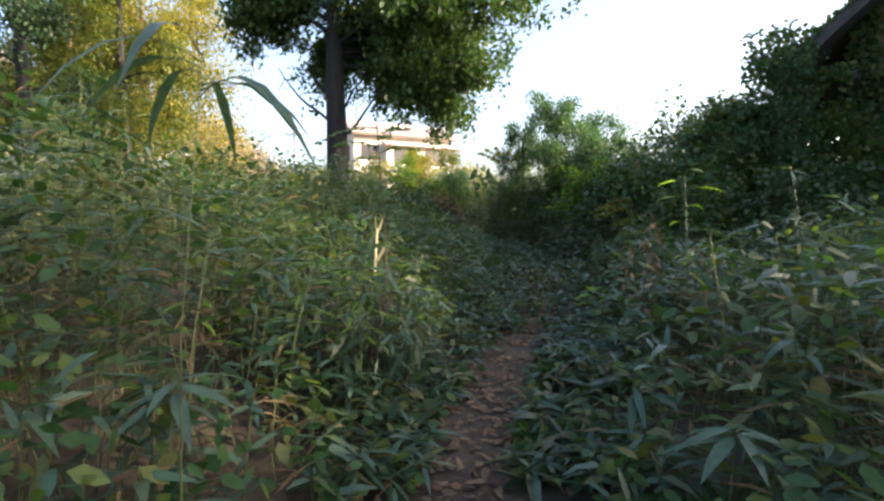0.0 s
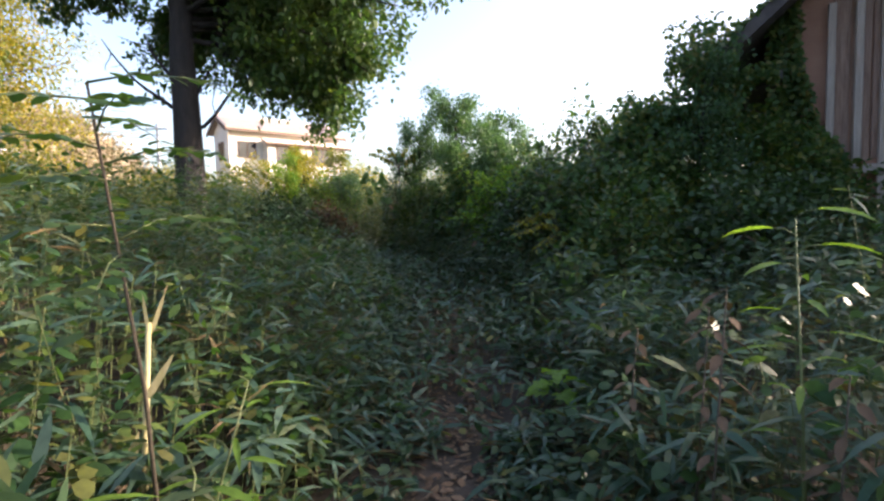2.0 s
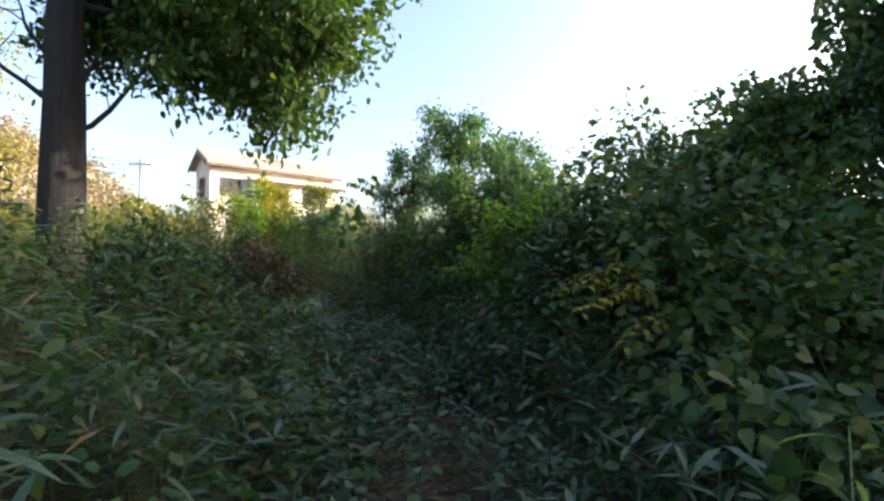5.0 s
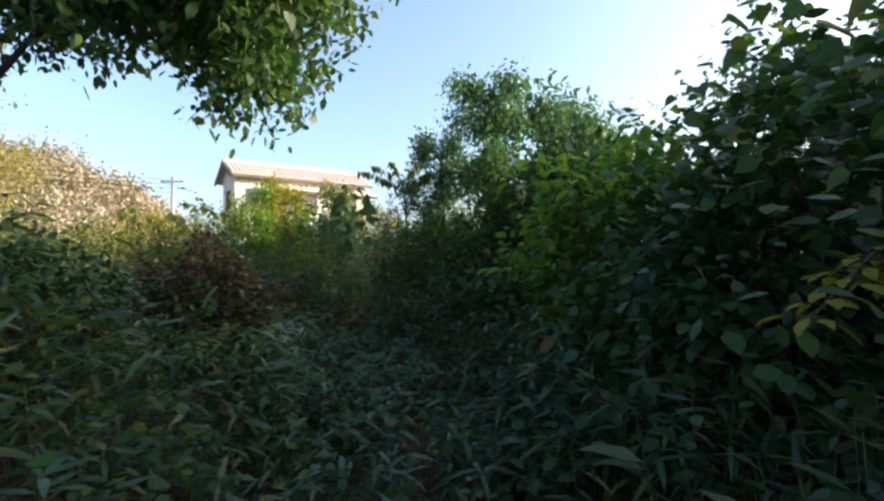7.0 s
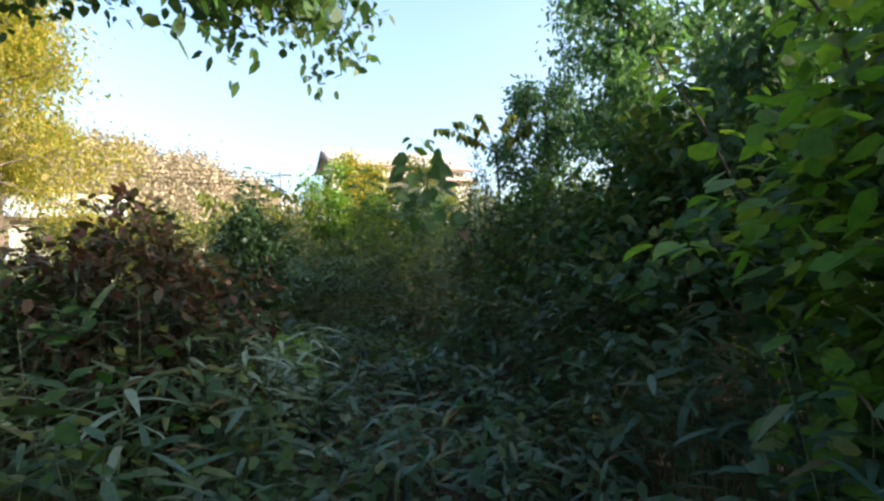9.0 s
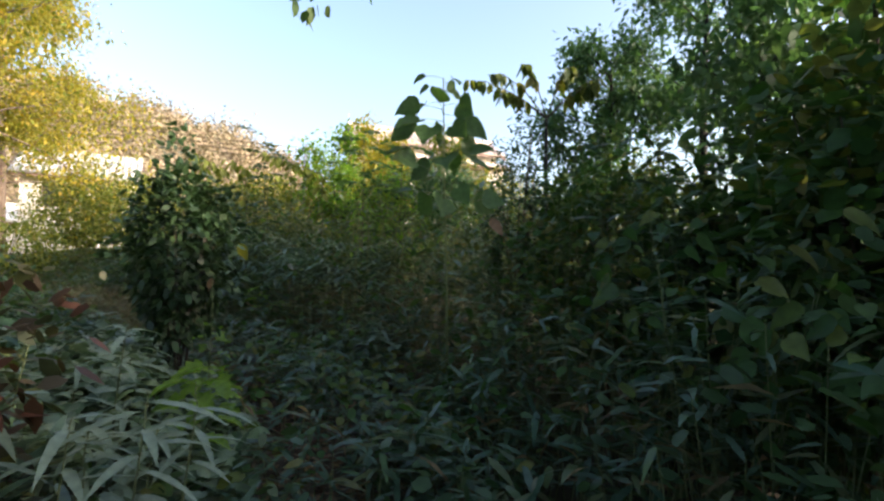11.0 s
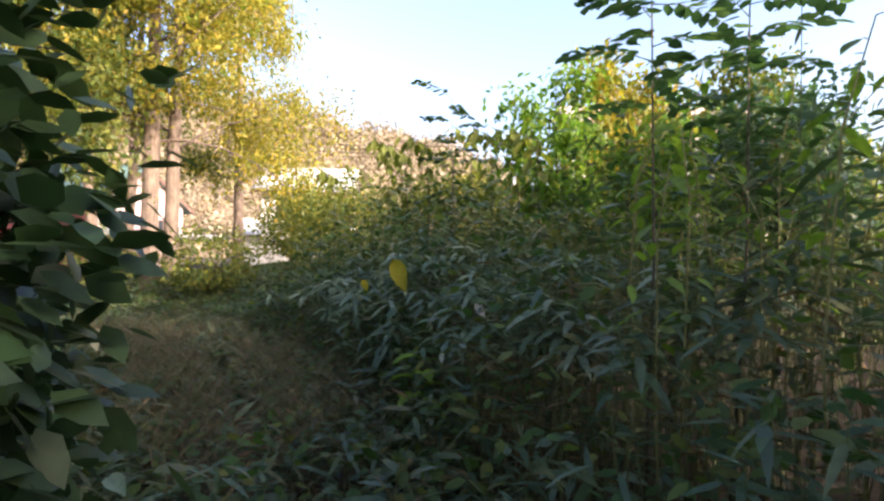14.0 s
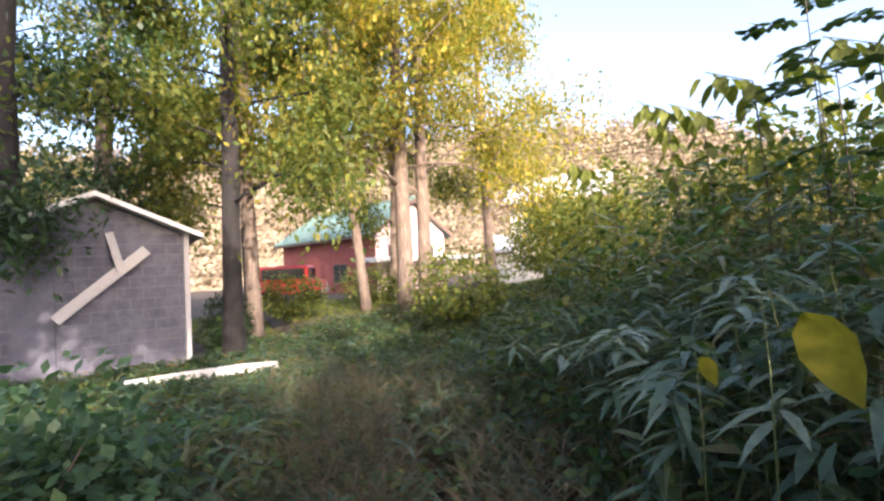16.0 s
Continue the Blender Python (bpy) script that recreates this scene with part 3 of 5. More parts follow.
# ---------- white house beyond the brush ----------
def tiled_slope(parent, m, length, run, rise, material, n):
    """A roof slope of long tile courses: n rolls side by side."""
    bm = bmesh.new()
    add_box(bm, (0, 0, -0.12), (length, 0.05, 0))
    base = [bm.verts.new(p) for p in ((0, 0, -0.12), (length, 0, -0.12), (length, run, rise - 0.12), (0, run, rise - 0.12))]
    deck = [bm.verts.new(p) for p in ((0, 0, 0.02), (length, 0, 0.02), (length, run, rise + 0.02), (0, run, rise + 0.02))]
    bm.faces.new(base[::-1])
    bm.faces.new(deck)
    for a in range(4):
        bm.faces.new([base[a], base[(a + 1) % 4], deck[(a + 1) % 4], deck[a]])
    bm.transform(m)
    roof = part("roof", bm, material, parent)
    w = length / n
    bm = bmesh.new()
    pr = [(0.04, 0.0), (0.2, 0.07), (0.5, 0.11), (0.8, 0.07), (0.96, 0.0)]
    lo = [bm.verts.new((u * w, -0.04, h)) for u, h in pr]
    hi = [bm.verts.new((u * w, run, rise + h + 0.02)) for u, h in pr]
    for a in range(4):
        bm.faces.new([lo[a], lo[a + 1], hi[a + 1], hi[a]])
    bm.faces.new(lo[::-1])
    me = bpy.data.meshes.new("tile_roll")
    bm.to_mesh(me)
    bm.free()
    me.materials.append(material)
    for i in range(n):
        t = new("tile_roll", me)
        t.parent = roof
        t.matrix_basis = m @ Matrix.Translation((i * w, 0, 0.022))
    return roof


def window(parent, m, w, h):
    """A window on a wall: local x along, y out of the wall, z up."""
    win = empty("window", "", "")
    del_keys = [k for k in win.keys()]
    for kk in del_keys:
        del win[kk]
    win.parent = parent
    bm = bmesh.new()
    for lo, hi in (((-w / 2 - 0.06, 0, -0.06), (w / 2 + 0.06, 0.07, 0)), ((-w / 2 - 0.06, 0, h), (w / 2 + 0.06, 0.07, h + 0.06)),
                   ((-w / 2 - 0.06, 0, 0), (-w / 2, 0.07, h)), ((w / 2, 0, 0), (w / 2 + 0.06, 0.07, h)), ((-0.03, 0, 0), (0.03, 0.06, h))):
        add_box(bm, lo, hi, m)
    part("frame", bm, M_EAVE, win)
    bm = bmesh.new()
    add_box(bm, (-w / 2, 0.01, 0), (w / 2, 0.03, h), m)
    part("pane", bm, M_GLASS, win)
    return win


def house(name, label, m, length, depth, wall_h, rise, wall_mat, roof_mat, gable_mat, windows, over=0.6, rolls=30, z0=-3.0):
    """A gabled house. Local x runs along the ridge, y goes back from the front wall, z up from the ground."""
    ob = empty(name, label, "house")
    bm = bmesh.new()
    f = [bm.verts.new(p) for p in ((0, 0, z0), (length, 0, z0), (length, 0, wall_h), (0, 0, wall_h))]
    bm.faces.new(f)
    bm.transform(m)
    part("wall", bm, wall_mat, ob)
    bm = bmesh.new()
    bm.faces.new([bm.verts.new(p) for p in ((0, depth, z0), (0, depth, wall_h), (length, depth, wall_h), (length, depth, z0))])
    bm.transform(m)
    part("wall", bm, wall_mat, ob)
    for x, flip in ((0, 1), (length, 0)):
        bm = bmesh.new()
        p = [bm.verts.new(v) for v in ((x, 0, z0), (x, depth, z0), (x, depth, wall_h), (x, depth / 2, wall_h + rise), (x, 0, wall_h))]
        bm.faces.new(p[::-1] if flip else p)
        bm.transform(m)
        part("gable_wall", bm, gable_mat, ob)
    k = rise / (depth / 2)
    run = depth / 2 + over
    tiled_slope(ob, m @ Matrix.Translation((-over * 0.7, -over, wall_h - k * over + 0.14)), length + over * 1.4, run, run * k, roof_mat, rolls)
    tiled_slope(ob, m @ Matrix.Translation((length + over * 0.7, depth + over, wall_h - k * over + 0.14)) @ Matrix.Rotation(math.pi, 4, "Z"), length + over * 1.4, run, run * k, roof_mat, rolls)
    bm = bmesh.new()
    add_box(bm, (-over * 0.7, -over - 0.1, wall_h - k * over - 0.04), (length + over * 0.7, -over + 0.02, wall_h - k * over + 0.1), m)
    part("gutter", bm, M_EAVE, ob)
    bm = bmesh.new()
    add_box(bm, (-over * 0.7, depth / 2 - 0.15, wall_h + rise + 0.12), (length + over * 0.7, depth / 2 + 0.15, wall_h + rise + 0.36), m)
    part("ridge", bm, roof_mat, ob)
    for x0 in (-over * 0.7 - 0.06, length + over * 0.7):
        for sgn, y0 in ((1, -over), (-1, depth + over)):
            bm = bmesh.new()
            v = []
            for dx in (0, 0.06):
                for yy, zz in ((y0, wall_h - k * over), (depth / 2, wall_h + rise)):
                    v += [bm.verts.new((x0 + dx, yy, zz - 0.12)), bm.verts.new((x0 + dx, yy, zz + 0.16))]
            for fc in ((0, 2, 3, 1), (5, 7, 6, 4), (0, 4, 6, 2), (1, 3, 7, 5), (0, 1, 5, 4), (2, 6, 7, 3)):
                bm.faces.new([v[i] for i in fc])
            bm.transform(m)
            bmesh.ops.recalc_face_normals(bm, faces=bm.faces)
            part("bargeboard", bm, M_EAVE, ob)
    for side, along, z, w, h in windows:
        if side == "front":
            wm = m @ Matrix.Translation((along, 0, z)) @ Matrix.Rotation(math.pi, 4, "Z")
        else:
            wm = m @ Matrix.Translation((0 if side == "left" else length, along, z)) @ Matrix.Rotation(radians(90 if side == "left" else -90), 4, "Z")
        window(ob, wm, w, h)
    return ob


def at(x, y, z, ang):
    return Matrix.Translation((x, y, z)) @ Matrix.Rotation(radians(ang), 4, "Z")


HM = at(-6.8, 39.6, 2.3, 31)
white_house = house("house", "white rendered house with pale tiled gable roof", HM, 9.0, 2.8, 6.2, 0.78, M_WHITE, M_TILE, M_WHITE,
                    [("front", 1.3, 4.1, 1.2, 1.1), ("left", 1.4, 4.0, 0.8, 1.2)], 0.5, 34)
bay = box_part("bay", (2.4, -0.95, -3.0), (9.0, -0.003, 5.42), M_WHITE, white_house, HM, 0.02, "white projecting front bay")
for lo_, hi_ in (((2.15, -1.35, 5.42), (9.35, -0.45, 5.55)), ((2.15, -1.43, 5.34), (9.35, -1.353, 5.5))):
    box_part("bay_eave", lo_, hi_, M_TILE if hi_[1] > -1 else M_EAVE, white_house, HM @ Matrix.Translation((0, -0.45, 5.5)) @ Matrix.Rotation(radians(24), 4, "X") @ Matrix.Translation((0, 0.45, -5.5)), 0.015)
for wx_ in (4.0, 6.9):
    window(white_house, HM @ Matrix.Translation((wx_, -0.95, 3.7)) @ Matrix.Rotation(math.pi, 4, "Z"), 1.7, 1.2)
house("house", "small white house below the hillside", at(-21.4, 33.2, 0.9, 38), 4.6, 4, 4.4, 1.1, M_WHITE, M_SHEET, M_WHITE, [("front", 1.5, 2.8, 1.1, 1.0), ("front", 3.8, 2.8, 1.1, 1.0), ("right", 2.0, 2.8, 1.0, 1.0)], 0.5, 18)
house("house", "red-brown house with pink gable and green roof", at(-42.6, 25.9, 0.5, 17.5), 12, 6.5, 4.3, 2.1, M_REDW, M_GROOF, M_PINK,
      [("front", 3.0, 1.0, 1.5, 1.2), ("front", 8.0, 1.0, 1.5, 1.2), ("right", 1.6, 2.2, 0.9, 1.1), ("right", 4.8, 2.2, 0.9, 1.1)], 0.6, 30)
box_part("porch_roof", (12.2, -1.5, 2.2), (14.0, 9.0, 2.5), M_WHITE, bpy.data.objects["house.002"], at(-42.6, 25.9, 0.5, 17.5), 0.03, "white flat porch roof")
house("house", "white outbuilding behind the yellow trees", at(-29.5, 38, 0.5, 60), 8, 5, 2.6, 0.9, M_WHITE, M_SHEET, M_WHITE, [("front", 3.5, 1.0, 1.6, 1.0)], 0.5, 20)


# ---------- block shed, log, poles ----------
shed = empty("shed", "grey concrete-block shed with pale slanting roof edge", "shed")
sm = at(-11.6, 15.28, 0.75, 96)         # local x along the seen wall, -y out of it towards the clearing
SW, SD, HA, HE, XA = 2.9, 3.0, 2.92, 2.3, 1.5


def shed_top(x):
    return HA - (HA - HE) * abs(x - XA) / (SW - XA)


bm = bmesh.new()
prof = [(0.12, -0.5), (SW - 0.02, -0.5), (SW - 0.02, shed_top(SW)), (XA, HA), (0.12, shed_top(0.12))]
fr = [bm.verts.new((x, 0.03, z)) for x, z in prof]
bk = [bm.verts.new((x, SD, z)) for x, z in prof]
bm.faces.new(fr)
bm.faces.new(bk[::-1])
for i in range(5):
    j = (i + 1) % 5
    bm.faces.new([fr[j], fr[i], bk[i], bk[j]])
bm.transform(sm)
bmesh.ops.recalc_face_normals(bm, faces=bm.faces)
shed_wall = part("wall", bm, M_MORTAR, shed)
bw_, bh_ = 0.378, 0.178
for r in range(15):
    for c in range(-1, 8):
        x0 = c * 0.4 + (0.2 if r % 2 else 0.0)
        xa, xb = max(0.13, x0), min(SW - 0.03, x0 + bw_)
        z0b, z1b = r * 0.2 - 0.3, r * 0.2 - 0.3 + bh_
        if xb - xa < 0.06 or z1b > min(shed_top(xa), shed_top(xb)):
            continue
        bm = bmesh.new()
        add_box(bm, (xa, 0.02 - 0.004 * ((r * 7 + c * 3) % 3), z0b), (xb, 0.06, z1b), sm)
        part("block", bm, M_BLOCK, shed_wall)
for xs_, xe_ in ((XA, -0.15), (XA, SW + 0.3)):
    bm = bmesh.new()
    v = []
    for y in (-0.3, SD + 0.3):
        for x, dz in ((xs_, 0), (xe_, 0), (xe_, 0.09), (xs_, 0.09)):
            v.append(bm.verts.new((x, y, shed_top(x) + dz + 0.01)))
    for f in ((0, 1, 2, 3), (7, 6, 5, 4), (0, 4, 5, 1), (1, 5, 6, 2), (2, 6, 7, 3), (3, 7, 4, 0)):
        bm.faces.new([v[i] for i in f])
    bm.transform(sm)
    bmesh.ops.recalc_face_normals(bm, faces=bm.faces)
    part("roof", bm, M_SHEET, shed, "pale sheet roof")
box_part("corner_post", (SW - 0.02, -0.06, -0.4), (SW + 0.07, 0.06, HE), M_PLANK, shed, sm, 0.008, "bleached corner board")
box_part("doorway", (0.3, -0.02, -0.3), (0.9, 0.02, 1.5), M_BLOCK, shed, sm, 0.005, "blocked grey doorway")


def plank(label, m, l, w=0.13, t=0.035):
    bm = bmesh.new()
    add_box(bm, (0, -t / 2, -w / 2), (l, t / 2, w / 2), m, 0.006)
    return tagged(part("plank", bm, M_PLANK), label, "plank", "planks leaning on the shed")


plank("bleached plank leaning across the shed wall", sm @ pose(0.9, -0.1, 0.8, 0, -41, 0), 1.8, 0.19)
plank("short bleached plank leaning upright on the wall", sm @ pose(1.86, -0.15, 1.6, 0, -104, 0), 0.72, 0.13)

log_pts = [(x, y, float(ground_z(x, y)) + 0.1) for x, y in ((-9.75, 17.3), (-9.72, 18.1), (-9.66, 18.9), (-9.6, 19.42))]
tagged(link("log", tri_mesh("log", *tube(log_pts, [0.13, 0.14, 0.13, 0.11], 12), True), M_LOG), "pale barkless log lying on the clearing floor", "log")

pole = empty("utility_pole", "distant grey utility pole with cross-arm and wires", "utility pole")
link("shaft", tri_mesh("shaft", *tube([(-14.7, 50.5, 1.5), (-14.7, 50.5, 6), (-14.7, 50.5, 10.6)], [0.17, 0.14, 0.1], 8), True), M_STEEL, pole)
box_part("crossarm", (-15.6, 50.42, 10.1), (-13.8, 50.58, 10.22), M_STEEL, pole, bevel=0.01)
for xo in (-15.5, -14.3, -13.9):
    link("insulator", tri_mesh("insulator", *tube([(xo, 50.5, 10.2), (xo, 50.5, 10.32), (xo, 50.5, 10.4)], [0.06, 0.07, 0.03], 6)), M_WHITE, pole)
for kk in range(4):
    z = 10.3 - 0.35 * kk
    wp = [(-14.7 - 40 * u, 50.5 - 6 * u, z + 4.5 * u - 2.2 * u * (1 - u)) for u in np.linspace(0, 1, 12)]
    link("wire", tri_mesh("wire", *tube(wp, [0.02] * 12, 4)), M_RUBBER, pole)


# ---------- small red van in front of the red house ----------
van = empty("van", "small red van parked before the red house", "van")
vm = at(-26.5, 23.2, float(ground_z(-26.5, 23.2)), 60)
bm = bmesh.new()
add_box(bm, (-1.6, -0.7, 0.35), (1.6, 0.7, 1.0), vm, 0.08)
part("body", bm, M_CARRED, van)
bm = bmesh.new()
add_box(bm, (-1.55, -0.66, 1.0), (1.0, 0.66, 1.75), vm, 0.12)
part("cabin", bm, M_CARRED, van)
box_part("windscreen", (1.0, -0.58, 1.08), (1.03, 0.58, 1.62), M_GLASS, van, vm)
box_part("side_window", (-1.3, -0.68, 1.1), (0.8, -0.662, 1.6), M_GLASS, van, vm)
box_part("bumper", (1.6, -0.7, 0.36), (1.68, 0.7, 0.55), M_SHEET, van, vm, 0.02)
box_part("number_plate", (1.68, -0.17, 0.4), (1.69, 0.17, 0.54), M_WHITE, van, vm)
for sy in (-0.5, 0.5):
    box_part("headlight", (1.6, sy - 0.14, 0.66), (1.63, sy + 0.14, 0.86), M_SHEET, van, vm, 0.01)
for wx in (-1.05, 1.05):
    for wy in (-0.66, 0.66):
        wp = [tuple(vm @ Vector((wx, wy + dy, 0.29))) for dy in (-0.08, 0, 0.08)]
        link("wheel", tri_mesh("wheel", *tube(wp, [0.29] * 3, 14), True), M_RUBBER, van)


# ---------- autumn hillside ----------
def hill_h(a):
    return np.interp(a, [4, 12, 18, 22, 25, 29, 34, 40, 52, 80, 112], [3, 7, 13, 22, 29, 33, 36, 39, 42, 38, 30]) + 0.8 * np.sin(a * 0.9)


av = np.linspace(4, 112, 80)
rows_ = []
for k_, (dist, share) in enumerate([(95, 0.0), (115, 0.33), (135, 0.7), (155, 1.0), (190, 1.15)]):
    aa = np.radians(av)
    rows_.append(np.stack([-np.sin(aa) * dist, np.cos(aa) * dist + 8, 0.2 + hill_h(av) * share * (1 if k_ < 4 else 0.9)], 1))
HV = np.concatenate(rows_)
na = len(av)
ht = []
for i in range(4):
    for j in range(na - 1):
        a, b, c, d = i * na + j, i * na + j + 1, (i + 1) * na + j + 1, (i + 1) * na + j
        ht += [(a, c, b), (a, d, c)]
hill = tagged(link("backdrop_hill", tri_mesh("hill", HV, np.array(ht), True), M_HILLSIDE), "wooded hillside in tan and orange autumn colours", "hill", kind="structure")
nt = 2600
ta, ts = rng.uniform(6, 108, nt), rng.uniform(0, 1, nt) ** 0.8
td = 95 + 60 * ts
tz = 0.2 + hill_h(ta) * np.interp(td, [95, 115, 135, 155], [0, 0.33, 0.7, 1.0])
tp = np.stack([-np.sin(np.radians(ta)) * td, np.cos(np.radians(ta)) * td + 8, tz + 1.2], 1)
per = 52
cen = np.repeat(tp, per, 0) + rng.normal(0, 1, (nt * per, 3)) * np.repeat(rng.uniform(0.6, 1.5, nt), per)[:, None] * np.array([1.5, 1.5, 1.5])
far_wood = link("far_woods", tri_mesh("far_woods", *leaves(cen, rng.normal(0, 1, cen.shape), rng.normal(0, 0.5, cen.shape) + (0, 0, 1), rng.uniform(0.6, 1.2, len(cen)), 0.7, "tiny", 0)), M_HILL)
tagged(far_wood, "far autumn trees covering the hillside", "woods", kind="stuff")


# ---------- undergrowth ----------
def sample(n, sharp=3.0, floor=0.06, box=(-14, 11, -2.5, 30), keep=0.3):
    out = np.zeros((0, 2))
    while len(out) < n:
        p = np.stack([rng.uniform(box[0], box[1], n * 4), rng.uniform(box[2], box[3], n * 4)], 1)
        d, s, _ = trail(p[:, 0], p[:, 1])
        w = np.exp(-np.maximum(d - 0.5, 0) / sharp) + floor
        w = w * np.where(waves(p[:, 0], p[:, 1], 2.6) > -0.12, 1.0, 0.3) * np.where((d < 0.5) & (p[:, 1] > 5), 0.45, 1.0)
        lx = ((p[:, 0] - 7.94) - (p[:, 1] - 9.32)) * 0.7071
        ly = ((p[:, 0] - 7.94) + (p[:, 1] - 9.32)) * 0.7071
        barn_in = (lx > bx0 - 0.1) & (lx < bx1) & (ly > by0 - 0.2) & (ly < by1)
        shed_in = (p[:, 0] < -11.6) & (p[:, 1] < 18.6)
        ok = (rng.uniform(0, 1, len(p)) < w) & (d > np.where(p[:, 1] > 5, 0.04, keep)) & ~barn_in & ~shed_in
        out = np.concatenate([out, p[ok]])
    return out[:n]


def flat(a):
    return np.stack([np.cos(a), np.sin(a)], 1)


# bamboo grass
ns = 24000
p = sample(ns, 2.6, 0.05, keep=0.24)
p = p[~((((p[:, 0] + 1.0) / 0.9) ** 2 + ((p[:, 1] - 2.0) / 0.8) ** 2 < 1) & (rng.uniform(0, 1, ns) < 0.45))]
dz_ = trail(p[:, 0], p[:, 1])[0]
p = p[~((dz_ < 1.0) & (p[:, 1] > 5.0) & (p[:, 1] < 11.0) & (p[:, 0] > 0.8) & (rng.uniform(0, 1, len(p)) < 0.6))]
ns = len(p)
side = trail(p[:, 0], p[:, 1])[1]
bh = brush_h(p[:, 0], p[:, 1]) * rng.uniform(0.4, 1.15, ns) * np.where(rng.uniform(0, 1, ns) < 0.06, 1.25, 1.0)
bh = np.where((side > 0) & (p[:, 1] > 6.5) & (p[:, 1] < 14.5), np.minimum(bh, 0.95 * rng.uniform(0.7, 1.2, ns)), bh)
gz = ground_z(p[:, 0], p[:, 1])
foot = np.stack([p[:, 0], p[:, 1], gz - 0.02], 1)
d0 = trail(p[:, 0], p[:, 1])[0]
lean = flat(rng.uniform(0, 6.28, ns)) * (np.minimum(0.18 * bh, np.maximum(d0 - 0.2, 0) * 0.6))[:, None]
head = np.stack([p[:, 0] + lean[:, 0], p[:, 1] + lean[:, 1], gz + np.maximum(bh, 0.1)], 1)
pieces = []
nl = 7
hb = np.repeat(head, nl, 0)
fb = np.repeat(foot, nl, 0)
u = 1 - rng.uniform(0, 1, len(hb)) ** 2 * 0.55
base = fb + (hb - fb) * u[:, None]
az = np.repeat(rng.uniform(0, 6.28, ns), nl) + np.tile(np.arange(nl), ns) * 0.9 + rng.normal(0, 0.3, len(hb))
el = rng.uniform(-0.25, 0.75, len(hb))
dirs = np.stack([np.cos(az) * np.cos(el), np.sin(az) * np.cos(el), np.sin(el)], 1)
sz = np.repeat(rng.uniform(0.75, 1.2, ns), nl)
LL = rng.uniform(0.13, 0.23, len(hb)) * sz
k_ = len(hb)
tagged(link("bamboo_grass", tri_mesh("bamboo_grass", *leaves(base, dirs, rng.normal(0, 0.35, (k_, 3)) + (0, 0, 1), LL, LL * rng.uniform(0.13, 0.19, k_), "blade", rng.uniform(0.1, 0.55, k_))), M_SASA), "dense waist-high bamboo grass with long narrow leaves", "bamboo grass", kind="stuff")
tagged(link("grass_stems", tri_mesh("grass_stems", *stems(foot, head, 0.004)), M_STEMG), "thin upright stems under the leaves", "stems", kind="stuff")

# broad-leaved weeds and vines over the brush
nb = 104000
p = sample(nb, 3.2, 0.10, keep=0.2)
bh = brush_h(p[:, 0], p[:, 1])
zz = ground_z(p[:, 0], p[:, 1]) + bh * (1.08 - 0.8 * rng.uniform(0, 1, nb) ** 1.6)
d = np.concatenate([flat(rng.uniform(0, 6.28, nb)), rng.normal(-0.1, 0.35, nb)[:, None]], 1)
ll = rng.uniform(0.05, 0.11, nb)
sd_ = trail(p[:, 0], p[:, 1])[1]
hole = (((p[:, 0] + 1.0) / 1.0) ** 2 + ((p[:, 1] - 2.0) / 0.9) ** 2 < 1) & (rng.uniform(0, 1, nb) < 0.4)
# weeds where shade falls take a darker leaf colour, imitating that shade
in_shade = ((sd_ > 0) | (trail(p[:, 0], p[:, 1])[0] < 0.7)) & (p[:, 1] > 3.7) & (p[:, 1] < 15.5) & (rng.uniform(0, 1, nb) < 0.85)
for keep_, nm_, m_, lab_ in ((~hole & ~in_shade, "weeds", M_GREEN, "tangled green weeds over the brush"), (in_shade, "shaded_weeds", M_DARK, "weeds on the trail's shaded side, shade put into a darker leaf colour")):
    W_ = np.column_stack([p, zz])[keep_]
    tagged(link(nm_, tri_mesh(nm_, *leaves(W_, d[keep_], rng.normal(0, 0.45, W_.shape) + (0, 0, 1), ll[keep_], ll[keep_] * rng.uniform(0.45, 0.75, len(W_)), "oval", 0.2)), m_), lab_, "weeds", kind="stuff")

# broad-leaved vine draped over the thicket
nk = 9000
p = np.stack([rng.uniform(2.6, 8.2, nk), rng.uniform(7.2, 16.5, nk)], 1)
dk, sk, _ = trail(p[:, 0], p[:, 1])
lx = ((p[:, 0] - 7.94) - (p[:, 1] - 9.32)) * 0.7071
ly = ((p[:, 0] - 7.94) + (p[:, 1] - 9.32)) * 0.7071
p = p[(sk > 0) & (dk > 1.25) & ~((lx > -0.2) & (ly > -0.3)) & (waves(p[:, 0], p[:, 1], 1.7) > -0.45)]
nk = len(p)
top_ = brush_h(p[:, 0], p[:, 1])
zk = ground_z(p[:, 0], p[:, 1]) + top_ * rng.uniform(0.82, 1.12, nk)
d = np.concatenate([flat(rng.uniform(0, 6.28, nk)), rng.uniform(-0.9, 0.1, nk)[:, None]], 1)
ll = rng.uniform(0.06, 0.125, nk)
tagged(link("broad_leaf_vine", tri_mesh("broad_leaf_vine", *leaves(np.column_stack([p, zk]), d, rng.normal(0, 0.5, (nk, 3)) + (-0.5, -0.5, 0.8), ll, ll * rng.uniform(0.75, 1.0, nk), "heart", 0.25), True), M_GREEN), "broad-leaved green vine draped over the thicket", "vine", kind="stuff")

